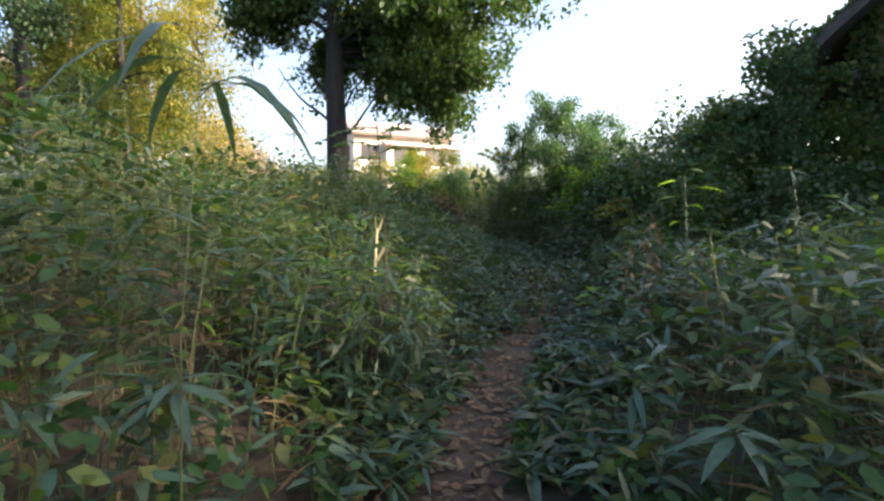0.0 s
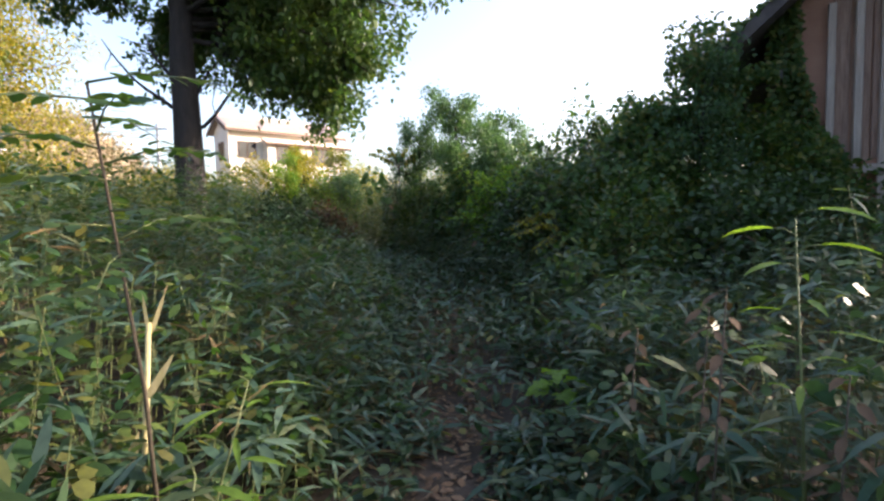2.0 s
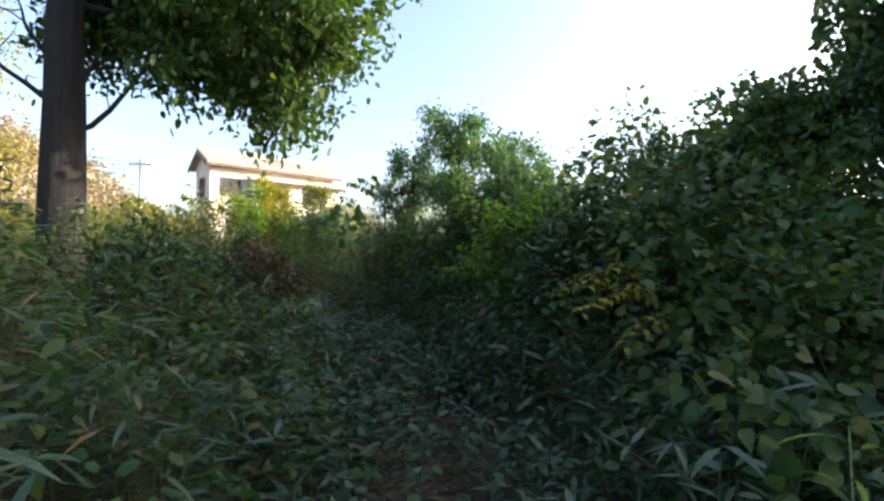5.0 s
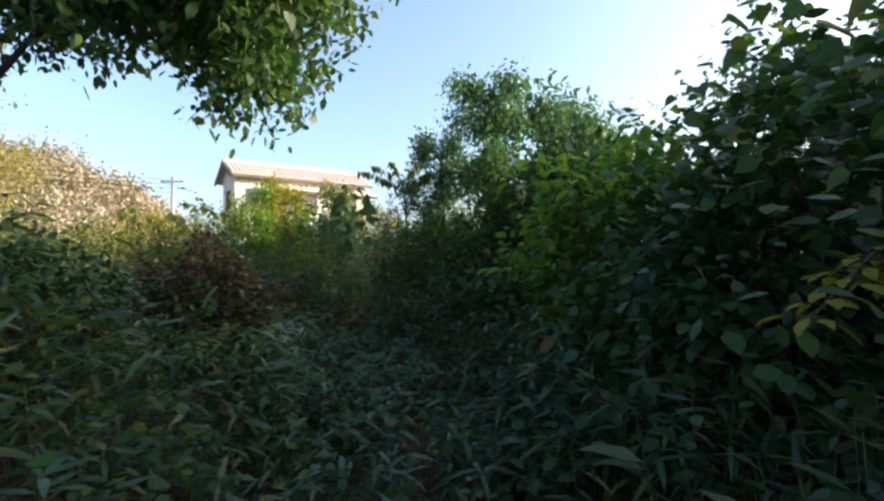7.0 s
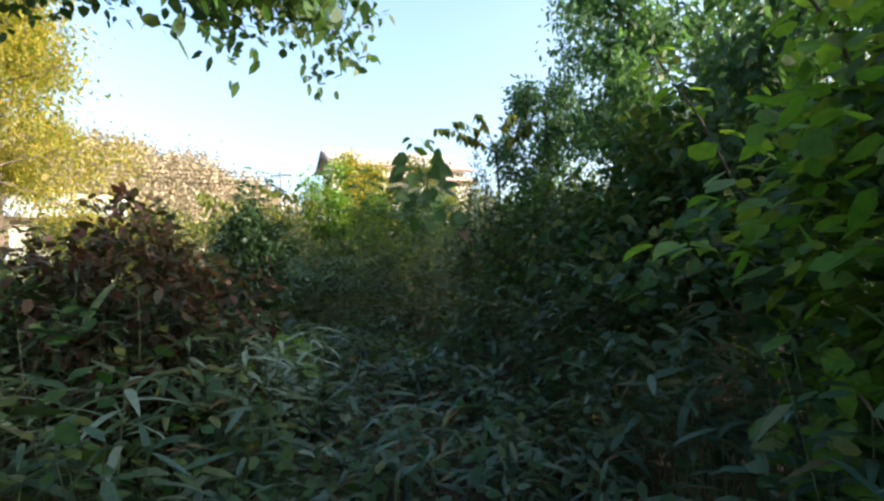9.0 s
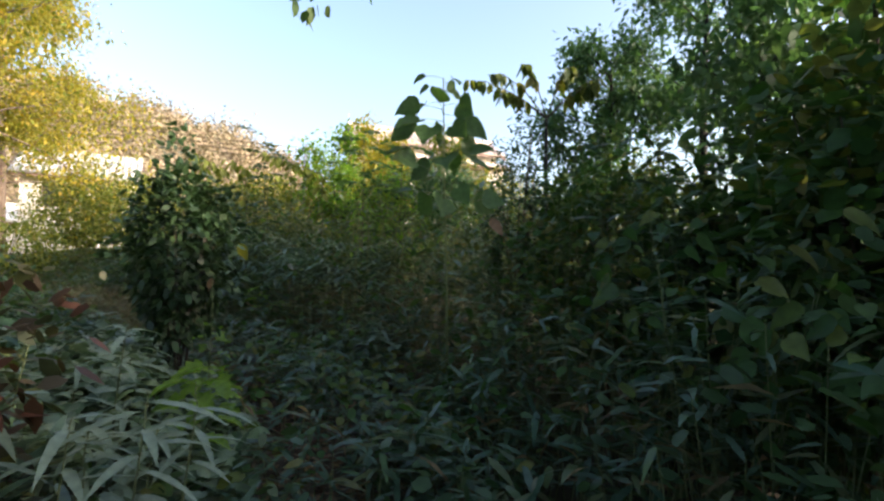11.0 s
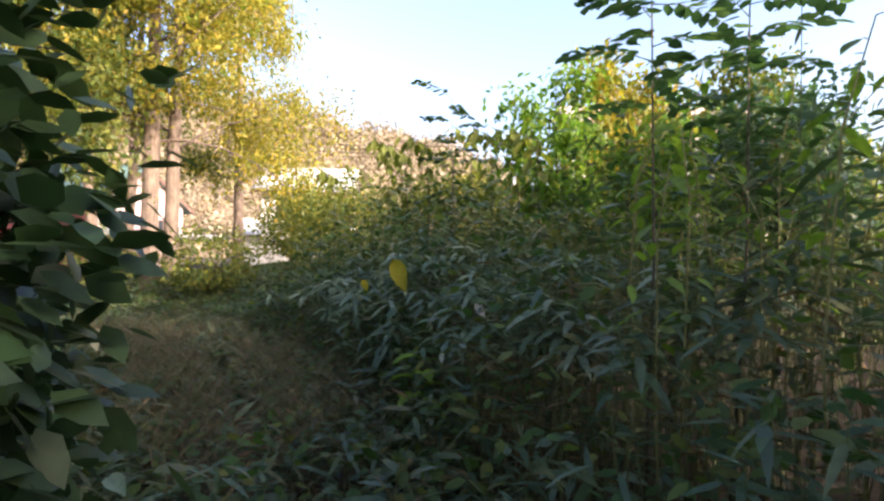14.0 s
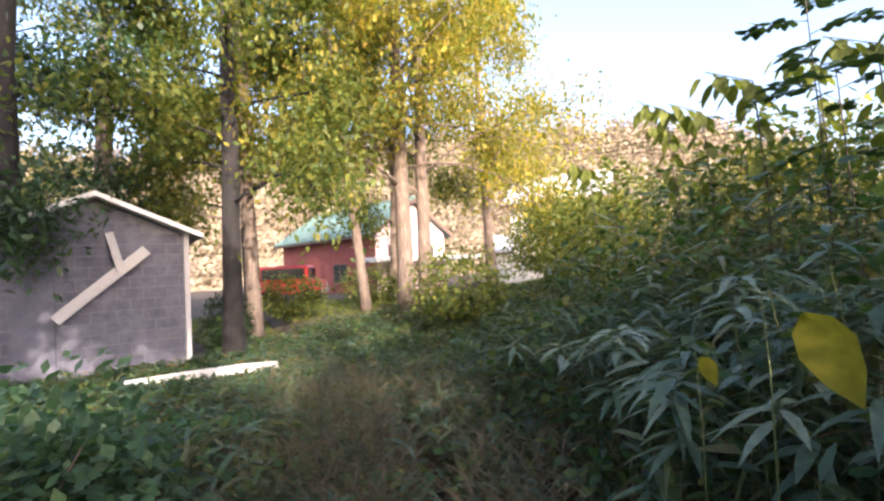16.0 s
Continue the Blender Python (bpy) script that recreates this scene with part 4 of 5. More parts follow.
# broad ground cover inside the bend; its pale leaf colour stands in for skylight
ni = 6500
c = np.stack([rng.normal(-0.4, 0.75, ni), rng.normal(15.9, 1.0, ni)], 1)
dd = trail(c[:, 0], c[:, 1])[0]
c = c[(dd > 0.45) & (c[:, 0] < 1.2)]
ni = len(c)
zz = ground_z(c[:, 0], c[:, 1]) + (0.25 + 0.35 * smooth(trail(c[:, 0], c[:, 1])[0], 0.4, 1.4)) * rng.uniform(0.5, 1.15, ni)
d = np.concatenate([flat(rng.uniform(0, 6.28, ni)), rng.normal(-0.15, 0.25, ni)[:, None]], 1)
ll = rng.uniform(0.07, 0.13, ni)
tagged(link("ground_cover", tri_mesh("ground_cover", *leaves(np.column_stack([c, zz]), d, rng.normal(0, 0.3, (ni, 3)) + (0, 0, 1), ll, ll * 0.85, "heart", 0.2)), M_PALE), "ivy-like ground cover at the bend, skylight put into its pale green", "ground cover", kind="stuff")

# dry blades and dead stalks among the green
nd = 26000
p = sample(nd, 2.2, 0.06, keep=0.26)
bh = brush_h(p[:, 0], p[:, 1])
zz = ground_z(p[:, 0], p[:, 1]) + bh * rng.uniform(0.0, 0.9, nd)
d = np.concatenate([flat(rng.uniform(0, 6.28, nd)), rng.uniform(-0.3, 1.3, nd)[:, None]], 1)
ll = rng.uniform(0.1, 0.28, nd)
tagged(link("dry_blades", tri_mesh("dry_blades", *leaves(np.column_stack([p, zz]), d, rng.normal(0, 1, (nd, 3)), ll, ll * 0.08, "tiny", 0.3)), M_STRAW), "dead straw-coloured blades among the green", "dry grass", kind="stuff")

# brown feathery grass at the bend and in the clearing
nd = 24000
t_ = rng.uniform(0, 1, nd)
c = np.stack([-1.6 - 4.6 * t_, 18.2 + 1.7 * t_], 1) + rng.normal(0, 1, (nd, 2)) * np.array([0.9, 0.65])
c = c[np.hypot(c[:, 0] + 1.17, c[:, 1] - 17.96) > 0.5]
nd = len(c)
dd, s_, _ = trail(c[:, 0], c[:, 1])
okk = (dd > 0.12)
c = c[okk]
nd = len(c)
hgt = rng.uniform(0.15, 0.95, nd)
foot = np.column_stack([c, ground_z(c[:, 0], c[:, 1]) + hgt * rng.uniform(0, 0.6, nd)])
d = np.concatenate([flat(rng.uniform(0, 6.28, nd)) * 0.9, np.ones((nd, 1))], 1)
tagged(link("tall_dry_grass", tri_mesh("tall_dry_grass", *leaves(foot, d, rng.normal(0, 1, (nd, 3)), np.minimum(hgt * 0.5, 0.3), 0.0055, "tiny", 0.2)), M_RUSSET), "fine reddish-brown dry grass beside the trail", "dry grass", kind="stuff")

# fallen leaves on the trail
nf = 9000
tt = rng.uniform(0, len(TRAIL) - 1.001, nf)
i_ = tt.astype(int)
c = TRAIL[i_] + (TRAIL[i_ + 1] - TRAIL[i_]) * (tt - i_)[:, None] + rng.normal(0, 0.24, (nf, 2))
zz = ground_z(c[:, 0], c[:, 1]) + rng.uniform(0.004, 0.03, nf)
d = np.concatenate([flat(rng.uniform(0, 6.28, nf)), rng.normal(0, 0.18, nf)[:, None]], 1)
ll = rng.uniform(0.035, 0.09, nf)
tagged(link("leaf_litter", tri_mesh("leaf_litter", *leaves(np.column_stack([c, zz]), d, rng.normal(0, 0.3, (nf, 3)) + (0, 0, 1), ll, ll * rng.uniform(0.3, 0.6, nf), "oval", 0.0)), M_DRY), "brown fallen leaves on the trodden trail", "leaf litter", kind="stuff")

nf = 7000
c = np.stack([-7.2 + rng.normal(0, 1.6, nf), 18.9 + rng.normal(0, 0.8, nf)], 1)
d = np.concatenate([flat(rng.uniform(0, 6.28, nf)), rng.normal(0, 0.25, nf)[:, None]], 1)
ll = rng.uniform(0.05, 0.12, nf)
tagged(link("fallen_leaves", tri_mesh("fallen_leaves", *leaves(np.column_stack([c, ground_z(c[:, 0], c[:, 1]) + rng.uniform(0.005, 0.04, nf)]), d, rng.normal(0, 0.3, (nf, 3)) + (0, 0, 1), ll, ll * 0.5, "oval", 0.0)), M_DRY), "reddish-brown fallen leaves on the bare earth of the clearing", "leaf litter", kind="stuff")

# low grass of the clearing
ng = 30000
c = np.stack([rng.uniform(-24, -3, ng), rng.uniform(13, 30, ng)], 1)
dd = trail(c[:, 0], c[:, 1])[0]
c = c[(dd > 0.5) & ((((c[:, 0] + 7.4) / 2.6) ** 2 + ((c[:, 1] - 18.9) / 1.3) ** 2 > 1) | (rng.uniform(0, 1, ng) < 0.15)) & ~((c[:, 0] < -11.7) & (c[:, 1] < 18.6) & (c[:, 0] > -15.2))]
ng = len(c)
d = np.concatenate([flat(rng.uniform(0, 6.28, ng)), rng.uniform(0.2, 1.5, ng)[:, None]], 1)
ll = rng.uniform(0.1, 0.32, ng)
tagged(link("low_grass", tri_mesh("low_grass", *leaves(np.column_stack([c, ground_z(c[:, 0], c[:, 1])]), d, rng.normal(0, 1, (ng, 3)), ll, 0.033, "tiny", 0.3)), M_MIXED), "patchy low grass on the clearing", "grass", kind="stuff")


# coarser brush going on beyond the trail's own undergrowth
no = 60000
c = np.stack([rng.uniform(-26, 24, no), rng.uniform(-14, 40, no)], 1)
out_by = np.maximum(np.maximum(-12.0 - c[:, 0], c[:, 0] - 9.5), np.maximum(-1.5 - c[:, 1], c[:, 1] - 28.5))
lx = ((c[:, 0] - 7.94) - (c[:, 1] - 9.32)) * 0.7071
ly = ((c[:, 0] - 7.94) + (c[:, 1] - 9.32)) * 0.7071
c = c[(out_by > 0) & (rng.uniform(0, 1, no) < np.exp(-out_by / 7)) & ~((lx > bx0 - 0.3) & (lx < bx1 + 0.3) & (ly > by0 - 0.3) & (ly < by1 + 0.3)) & ~((c[:, 0] < -5) & (c[:, 1] > 12))]
no = len(c)
d = np.concatenate([flat(rng.uniform(0, 6.28, no)), rng.uniform(0.5, 2.0, no)[:, None]], 1)
ll = rng.uniform(0.3, 0.75, no)
tagged(link("outer_brush", tri_mesh("outer_brush", *leaves(np.column_stack([c, ground_z(c[:, 0], c[:, 1]) + rng.uniform(0, 0.5, no)]), d, rng.normal(0, 1, (no, 3)), ll, ll * 0.22, "tiny", 0.3)), M_GREEN), "rank green brush going on around the trail", "brush", kind="stuff")


# ---------- bushes and single plants ----------
def bush(name, label, centre, size, n, leaf, material, shape="oval", wide=0.55, group="", stalks=9, lift=0.0):
    """A bush: stalks from the foot and leaves filling an uneven mound."""
    ob = empty(name, label, "bush", group)
    cx, cy = centre
    gz_ = float(ground_z(cx, cy))
    sx, sy, h = size
    v = unit(rng.normal(0, 1, (n, 3)))
    rr = rng.uniform(0.25, 1, n) ** 0.45
    lump = 1 + 0.22 * np.sin(v[:, 0] * 5 + cx * 3) * np.cos(v[:, 1] * 4 + cy) + 0.15 * np.sin(v[:, 2] * 9 + v[:, 0] * 7)
    pos = np.stack([cx + v[:, 0] * sx * rr * lump, cy + v[:, 1] * sy * rr * lump, gz_ + lift + (h - lift) * 0.52 + v[:, 2] * (h - lift) * 0.5 * rr * lump], 1)
    ok_ = pos[:, 2] > gz_ + 0.03
    pos, v = pos[ok_], v[ok_]
    d = v * 0.7 + rng.normal(0, 0.6, v.shape) + (0, 0, -0.15)
    ll_ = leaf * rng.uniform(0.6, 1.3, len(pos))
    link("foliage", tri_mesh("foliage", *leaves(pos, d, rng.normal(0, 0.5, v.shape) + (0, 0, 1), ll_, ll_ * wide, shape, 0.2)), material, ob)
    geo = []
    for i in range(stalks):
        a = rng.uniform(0, 6.28)
        e = (cx + math.cos(a) * sx * 0.6, cy + math.sin(a) * sy * 0.6, gz_ + h * rng.uniform(0.6, 0.95))
        m_ = (cx + math.cos(a) * sx * 0.22, cy + math.sin(a) * sy * 0.22, gz_ + h * 0.45)
        geo.append(tube([(cx + rng.normal(0, 0.04), cy + rng.normal(0, 0.04), gz_ - 0.05), m_, e], [0.012, 0.009, 0.004], 5))
    tagged(link("stalk_tangle", tri_mesh("stalk_tangle", *join(geo)), M_TWIG, ob), kind="stuff")
    return ob


bush("bush", "dark reddish-leaved bush at the bend of the trail", (-0.58, 16.45), (0.4, 0.42, 2.1), 3600, 0.075, M_DARK, lift=0.55)
bush("bush", "dark narrow evergreen bush beside the sapling", (2.1, 18.1), (0.36, 0.36, 2.75), 5200, 0.05, M_DARK, "tiny")
bush("bush", "red-tinged low bush beside the trail", (-0.02, 13.75), (0.72, 0.6, 1.62), 5200, 0.075, M_RED)
bush("bush", "dark leafy bush beside the trail", (-0.9, 12.0), (0.8, 0.8, 1.4), 3500, 0.08, M_DARK)
for cx, cy, sx, sy, h, n, m, lf in [
    (3.9, 10.7, 0.8, 1.0, 2.15, 5000, M_DARK, 0.1), (4.1, 12.6, 0.9, 1.0, 2.5, 5600, M_LIME, 0.1), (5.4, 9.6, 1.2, 1.1, 2.25, 5600, M_GREEN, 0.09),
    (6.7, 9.2, 1.1, 0.8, 2.5, 5200, M_GREEN, 0.09), (5.8, 11.6, 1.2, 1.4, 2.3, 5600, M_GREEN, 0.09), (7.0, 13.5, 0.9, 2.0, 2.6, 5000, M_GREEN, 0.1),
    (4.2, 8.1, 0.8, 0.8, 1.7, 3600, M_GREEN, 0.08), (5.9, 7.6, 1.2, 0.9, 1.9, 4200, M_DARK, 0.09), (7.6, 8.4, 1.0, 0.7, 2.3, 4000, M_GREEN, 0.09),
    (7.0, 8.9, 0.8, 0.6, 2.9, 5200, M_GREEN, 0.1), (7.4, 12.2, 1.0, 1.0, 2.8, 6500, M_GREEN, 0.1), (6.4, 10.4, 0.9, 0.9, 2.6, 5200, M_GREEN, 0.09), (3.45, 16.4, 0.55, 0.55, 1.8, 4200, M_DARK, 0.08), (4.7, 16.6, 0.8, 0.8, 2.6, 4600, M_DARK, 0.09), (4.0, 15.6, 0.8, 0.9, 2.7, 5000, M_GREEN, 0.11), (3.0, 17.6, 0.8, 0.8, 2.3, 4200, M_GREEN, 0.09),
]:
    bush("bush", "vine-covered green bush on the barn side", (cx, cy), (sx, sy, h), n, lf, m, "oval", 0.7, "vine-covered bushes")
for cx, cy, sx, sy, h, n, m, lf in [
    (-3.9, 17.3, 0.8, 0.7, 1.1, 2600, M_TEAL, 0.08), (-5.0, 12.8, 1.3, 1.2, 1.4, 3800, M_GREEN, 0.09), (-6.5, 9.5, 1.5, 1.5, 1.6, 3800, M_GREEN, 0.09),
    (-4.2, 24.5, 1.3, 1.3, 2.6, 4200, M_MIXED, 0.11), (-1.0, 25.0, 1.4, 1.2, 2.3, 4200, M_MIXED, 0.11), (-7.2, 25.5, 1.6, 1.4, 2.6, 4200, M_MIXED, 0.12),
    (-10.5, 27.5, 1.8, 1.6, 2.5, 4200, M_MIXED, 0.12), (1.8, 24.0, 1.2, 1.2, 2.3, 3800, M_MIXED, 0.1), (-3.6, 30.0, 2.0, 1.6, 3.2, 4200, M_AUTUMN, 0.13),
    (1.5, 31.0, 2.2, 1.6, 3.0, 4200, M_AUTUMN, 0.13), (5.5, 28.0, 2.2, 1.6, 3.4, 4200, M_MIXED, 0.13), (-8.8, 33.0, 2.2, 1.6, 2.8, 4200, M_AUTUMN, 0.14), (-15.0, 33.0, 2.6, 1.8, 2.8, 4200, M_AUTUMN, 0.14),
    (-12.8, 18.95, 0.5, 0.5, 1.3, 2200, M_DARK, 0.08), (-17.0, 31.5, 1.8, 1.6, 3.4, 4200, M_MIXED, 0.13), (-13.4, 29.0, 1.6, 1.4, 2.8, 4200, M_MIXED, 0.12), (-16.0, 21.0, 1.2, 1.0, 1.3, 2600, M_MIXED, 0.1), (-18.5, 24.5, 1.4, 1.2, 1.5, 2600, M_MIXED, 0.11), (-10.5, 23.5, 1.3, 1.2, 1.7, 3200, M_MIXED, 0.1),
]:
    bush("bush", "sunlit yellow-green bush beyond the brush" if m is M_AUTUMN else "leafy green bush rising from the brush", (cx, cy), (sx, sy, h), n, lf, m, "tiny", 0.66, "bushes in the brush")


def stalk_plant(name, label, category, pts, r, leaf_list, material, shape, stem_mat=None, group="", droop=0.25, face=None, reach=0.45):
    """A stalk with stalked leaves: leaf_list of (base, direction, length, width); face turns the blades."""
    ob = empty(name, label, category, group)
    link("stem", tri_mesh("stem", *tube(pts, np.linspace(r, r * 0.4, len(pts)), 7), True), stem_mat or M_STEMG, ob)
    for b_, d_, l_, w_ in leaf_list:
        b_, d_ = np.array(b_, float), unit(np.array(d_, float))
        pet = b_ + d_ * l_ * reach * (1.0 if face is None else rng.uniform(0.5, 1.5))
        up_ = (d_[0] * 0.3 + rng.normal(0, 0.2), d_[1] * 0.3 + rng.normal(0, 0.2), 1)
        if face is not None:
            up_ = np.array(face) + rng.normal(0, 0.42, 3)
        vt = join([leaves([pet], [d_ + np.array([0, 0, -0.25 if face is None else rng.uniform(-1.1, 0.1)])], [up_], l_, w_, shape, droop)])
        lf_ = link("leaf", tri_mesh("leaf", *vt, True), material, ob)
        link("petiole", tri_mesh("petiole", *tube([b_, (b_ + pet) / 2 + (0, 0, 0.01), pet], [0.0025, 0.002, 0.0015], 4)), stem_mat or M_STEMG, lf_)
    return ob


def along(pts, u):
    pts = np.array(pts, float)
    k_ = u * (len(pts) - 1)
    i = min(int(k_), len(pts) - 2)
    return pts[i] + (pts[i + 1] - pts[i]) * (k_ - i)


# tall plant with big heart-shaped leaves
hp = (1.5, 16.8)
hz = float(ground_z(*hp))
spts = [(hp[0] + 0.08, hp[1] + 0.03, hz), (hp[0] + 0.05, hp[1], hz + 1.0), (hp[0] - 0.01, hp[1], hz + 2.0), (hp[0] - 0.05, hp[1], 3.3)]
ll_ = []
for i in range(34):
    u_ = 0.58 + 0.42 * i / 33
    a_ = i * 2.4 + rng.uniform(-0.4, 0.4)
    big = 0.21 if u_ < 0.93 else 0.11
    ll_.append((along(spts, u_), (math.cos(a_), math.sin(a_) * 0.8, rng.uniform(0.0, 0.6)), big * rng.uniform(0.7, 1.1), big * rng.uniform(0.85, 1.1)))
stalk_plant("heart_leaf_plant", "tall plant with big heart-shaped green leaves, some with holes", "plant", spts, 0.012, ll_, M_GREEN, "heart", droop=0.2, face=(0.15, -0.9, 0.6), reach=1.25)

# sapling with arching twigs and hanging leaves
sz_ = float(ground_z(2.56, 18.5))
sp = empty("sapling", "slender sapling with arching twigs and hanging leaves", "sapling")
trunk_pts = [(2.46, 18.5, sz_), (2.44, 18.48, 1.9), (2.4, 18.5, 3.45)]
link("stem", tri_mesh("stem", *tube(trunk_pts, [0.03, 0.025, 0.018], 7), True), M_BARK, sp)
for dx, dy, dz in [(-0.95, 0.1, 0.55), (-0.55, 0.0, 0.35), (-0.3, 0.2, 0.8), (0.3, 0.2, 0.75), (0.6, 0.0, 0.5), (-0.7, 0.4, 0.75), (0.5, -0.4, 0.3)]:
    b0 = np.array((2.4, 18.5, 3.45))
    arc = [b0, b0 + np.array((dx * 0.4, dy * 0.4, dz * 0.55)), b0 + np.array((dx * 0.75, dy * 0.75, dz * 0.85)), b0 + np.array((dx, dy, dz * 0.9))]
    link("twig", tri_mesh("twig", *tube(arc, [0.008, 0.006, 0.004, 0.002], 5)), M_TWIG, sp)
    n_ = 15
    us = np.linspace(0.35, 1, n_)
    B_ = np.array([along(arc, x_) for x_ in us])
    link("leaves", tri_mesh("leaves", *leaves(B_, np.column_stack([rng.normal(0, 0.45, (n_, 2)), -np.ones(n_)]), rng.normal(0, 1, (n_, 3)), rng.uniform(0.12, 0.19, n_), 0.09, "broad", 0.1)), M_MIXED, sp)

# branch of large leaves reaching to the trail from the vine thicket
for j, (bpts, nn_) in enumerate([
    ([(3.9, 13.6, 0.5), (3.7, 13.4, 1.4), (3.35, 13.2, 1.75), (2.95, 13.1, 1.75)], 15),
    ([(4.0, 13.3, 0.5), (3.8, 13.0, 1.8), (3.5, 12.8, 2.5), (3.2, 12.7, 2.8)], 18),
    ([(4.2, 14.2, 0.5), (3.9, 14.2, 1.9), (3.6, 14.2, 2.6), (3.3, 14.1, 3.0)], 18),
    ([(3.8, 12.4, 0.5), (3.6, 12.2, 1.5), (3.4, 12.0, 2.2), (3.25, 11.8, 2.6)], 16)]):
    ll_ = []
    for i in range(nn_):
        u_ = 0.35 + 0.65 * i / (nn_ - 1)
        a_ = i * 2.4 + j
        l__ = rng.uniform(0.11, 0.17)
        ll_.append((along(bpts, u_), (math.cos(a_), math.sin(a_), 0.1), l__, l__ * 0.72))
    stalk_plant("large_leaf_shrub", "shrub branch with large bright green leaves", "shrub", bpts, 0.012, ll_, M_LIME, "heart", M_TWIG, "large-leaf shrubs")

# yellow-leaved sprays
for j, (cx, cy, cz, nn_, reach_) in enumerate([(3.3, 8.95, 1.52, 80, 0.5), (3.45, 9.35, 1.68, 60, 0.4), (3.3, 9.6, 1.6, 50, 0.35), (3.3, 8.7, 1.32, 44, 0.3)]):
    gz_ = float(ground_z(cx + 0.4, cy + 0.3))
    bp_ = [(cx + 0.4, cy + 0.3, gz_), (cx + 0.3, cy + 0.15, cz), (cx, cy, cz + 0.14), (cx - reach_, cy - 0.12, cz - 0.04)]
    ll_ = []
    for i in range(nn_):
        u_ = 0.42 + 0.58 * i / (nn_ - 1)
        a_ = i * 2.4
        ll_.append((along(bp_, u_), (math.cos(a_), math.sin(a_), rng.uniform(-0.5, 0.4)), rng.uniform(0.045, 0.075), rng.uniform(0.035, 0.05)))
    stalk_plant("yellow_leaf_spray", "drooping spray of yellow and orange leaves in the thicket", "shrub", bp_, 0.008, ll_, M_YELLOW, "broad", M_TWIG, "yellow sprays", reach=0.9)

bush("bush", "low tuft of narrow leaves round the broken culm", (-0.5, 3.1), (0.42, 0.26, 1.0), 420, 0.15, M_SASA, "blade", 0.17)

# broken bamboo culm and bamboo shoots
CX, CY = -0.57, 4.15
cz = float(ground_z(CX, CY))
culm = empty("broken_culm", "broken yellow bamboo culm with a split top", "bamboo culm")
link("culm", tri_mesh("culm", *tube([(CX - 0.03, CY, cz), (CX - 0.01, CY, cz + 0.5), (CX + 0.03, CY + 0.03, 1.42)], [0.013, 0.012, 0.01], 10), True), M_CULM, culm)
for db, dd_, l__, w__ in [((0.03, 0.03, 1.36), (0.35, 0.1, 1), 0.2, 0.018), ((0.03, 0.02, 1.38), (-0.1, 0.1, 0.9), 0.16, 0.014), ((0.0, 0.0, 1.1), (0.5, 0, 0.8), 0.24, 0.03), ((-0.02, 0.0, 1.0), (-0.25, -0.2, -0.9), 0.26, 0.035)]:
    link("splinter", tri_mesh("splinter", *leaves([(CX + db[0], CY + db[1], db[2])], [dd_], [(0, 1, 0.2)], l__, w__, "blade", 0.0)), M_CULM, culm)


def bamboo_shoot(x, y, h, lean_, n, m_=None, lf=0.16):
    gz_ = float(ground_z(x, y))
    pts = [(x, y, gz_), (x + lean_[0] * 0.4, y + lean_[1] * 0.4, gz_ + h * 0.55), (x + lean_[0], y + lean_[1], gz_ + h)]
    out = []
    for i in range(n):
        u_ = 0.45 + 0.55 * i / (n - 1)
        a_ = i * 2.6 + x * 5
        out.append((along(pts, u_), (math.cos(a_), math.sin(a_), 0.35), lf * rng.uniform(0.8, 1.2), 0.026))
    stalk_plant("bamboo_shoot", "young bamboo shoot with narrow light green leaves", "bamboo", pts, 0.007, out, m_ or M_LIME, "broad", M_STEMG, "bamboo shoots", 0.3)


for x, y, h, ln_, n in [(1.72, 3.35, 1.5, (-0.03, 0.05), 14), (2.2, 5.2, 1.0, (0.1, 0.1), 10), (1.9, 6.4, 0.9, (0.1, -0.1), 9), (-0.75, 3.3, 1.0, (0.1, -0.1), 12), (-0.6, 3.1, 0.85, (0.06, 0), 14), (-0.4, 3.2, 0.85, (-0.08, 0), 14), (-0.5, 2.9, 0.75, (0.02, 0.05), 14), (-0.28, 3.3, 0.9, (0.12, 0), 12),
                        (-0.9, 2.7, 0.95, (0.2, 0), 12), (-0.35, 3.9, 0.9, (0.2, 0.1), 10), (-1.2, 2.2, 1.05, (0.1, 0.15), 12), (2.7, 6.9, 1.0, (0.1, 0.1), 10), (-1.35, 1.0, 1.15, (0.1, 0.1), 12)]:
    bamboo_shoot(x, y, h, ln_, n)

gz_ = float(ground_z(-0.75, 1.3))
pts = [(-0.75, 1.3, gz_), (-0.7, 1.3, 1.2), (-0.6, 1.28, 1.92)]
out = [(along(pts, 0.93 + 0.07 * i / 7), (math.cos(-0.5 + i * 0.75), math.sin(-0.5 + i * 0.75), 0.25), rng.uniform(0.2, 0.28), 0.03) for i in range(8)]
stalk_plant("bamboo_shoot", "young bamboo shoot with a crown of long hanging leaves", "bamboo", pts, 0.0035, out, M_SASA, "broad", M_STEMG, "bamboo shoots", 0.8)

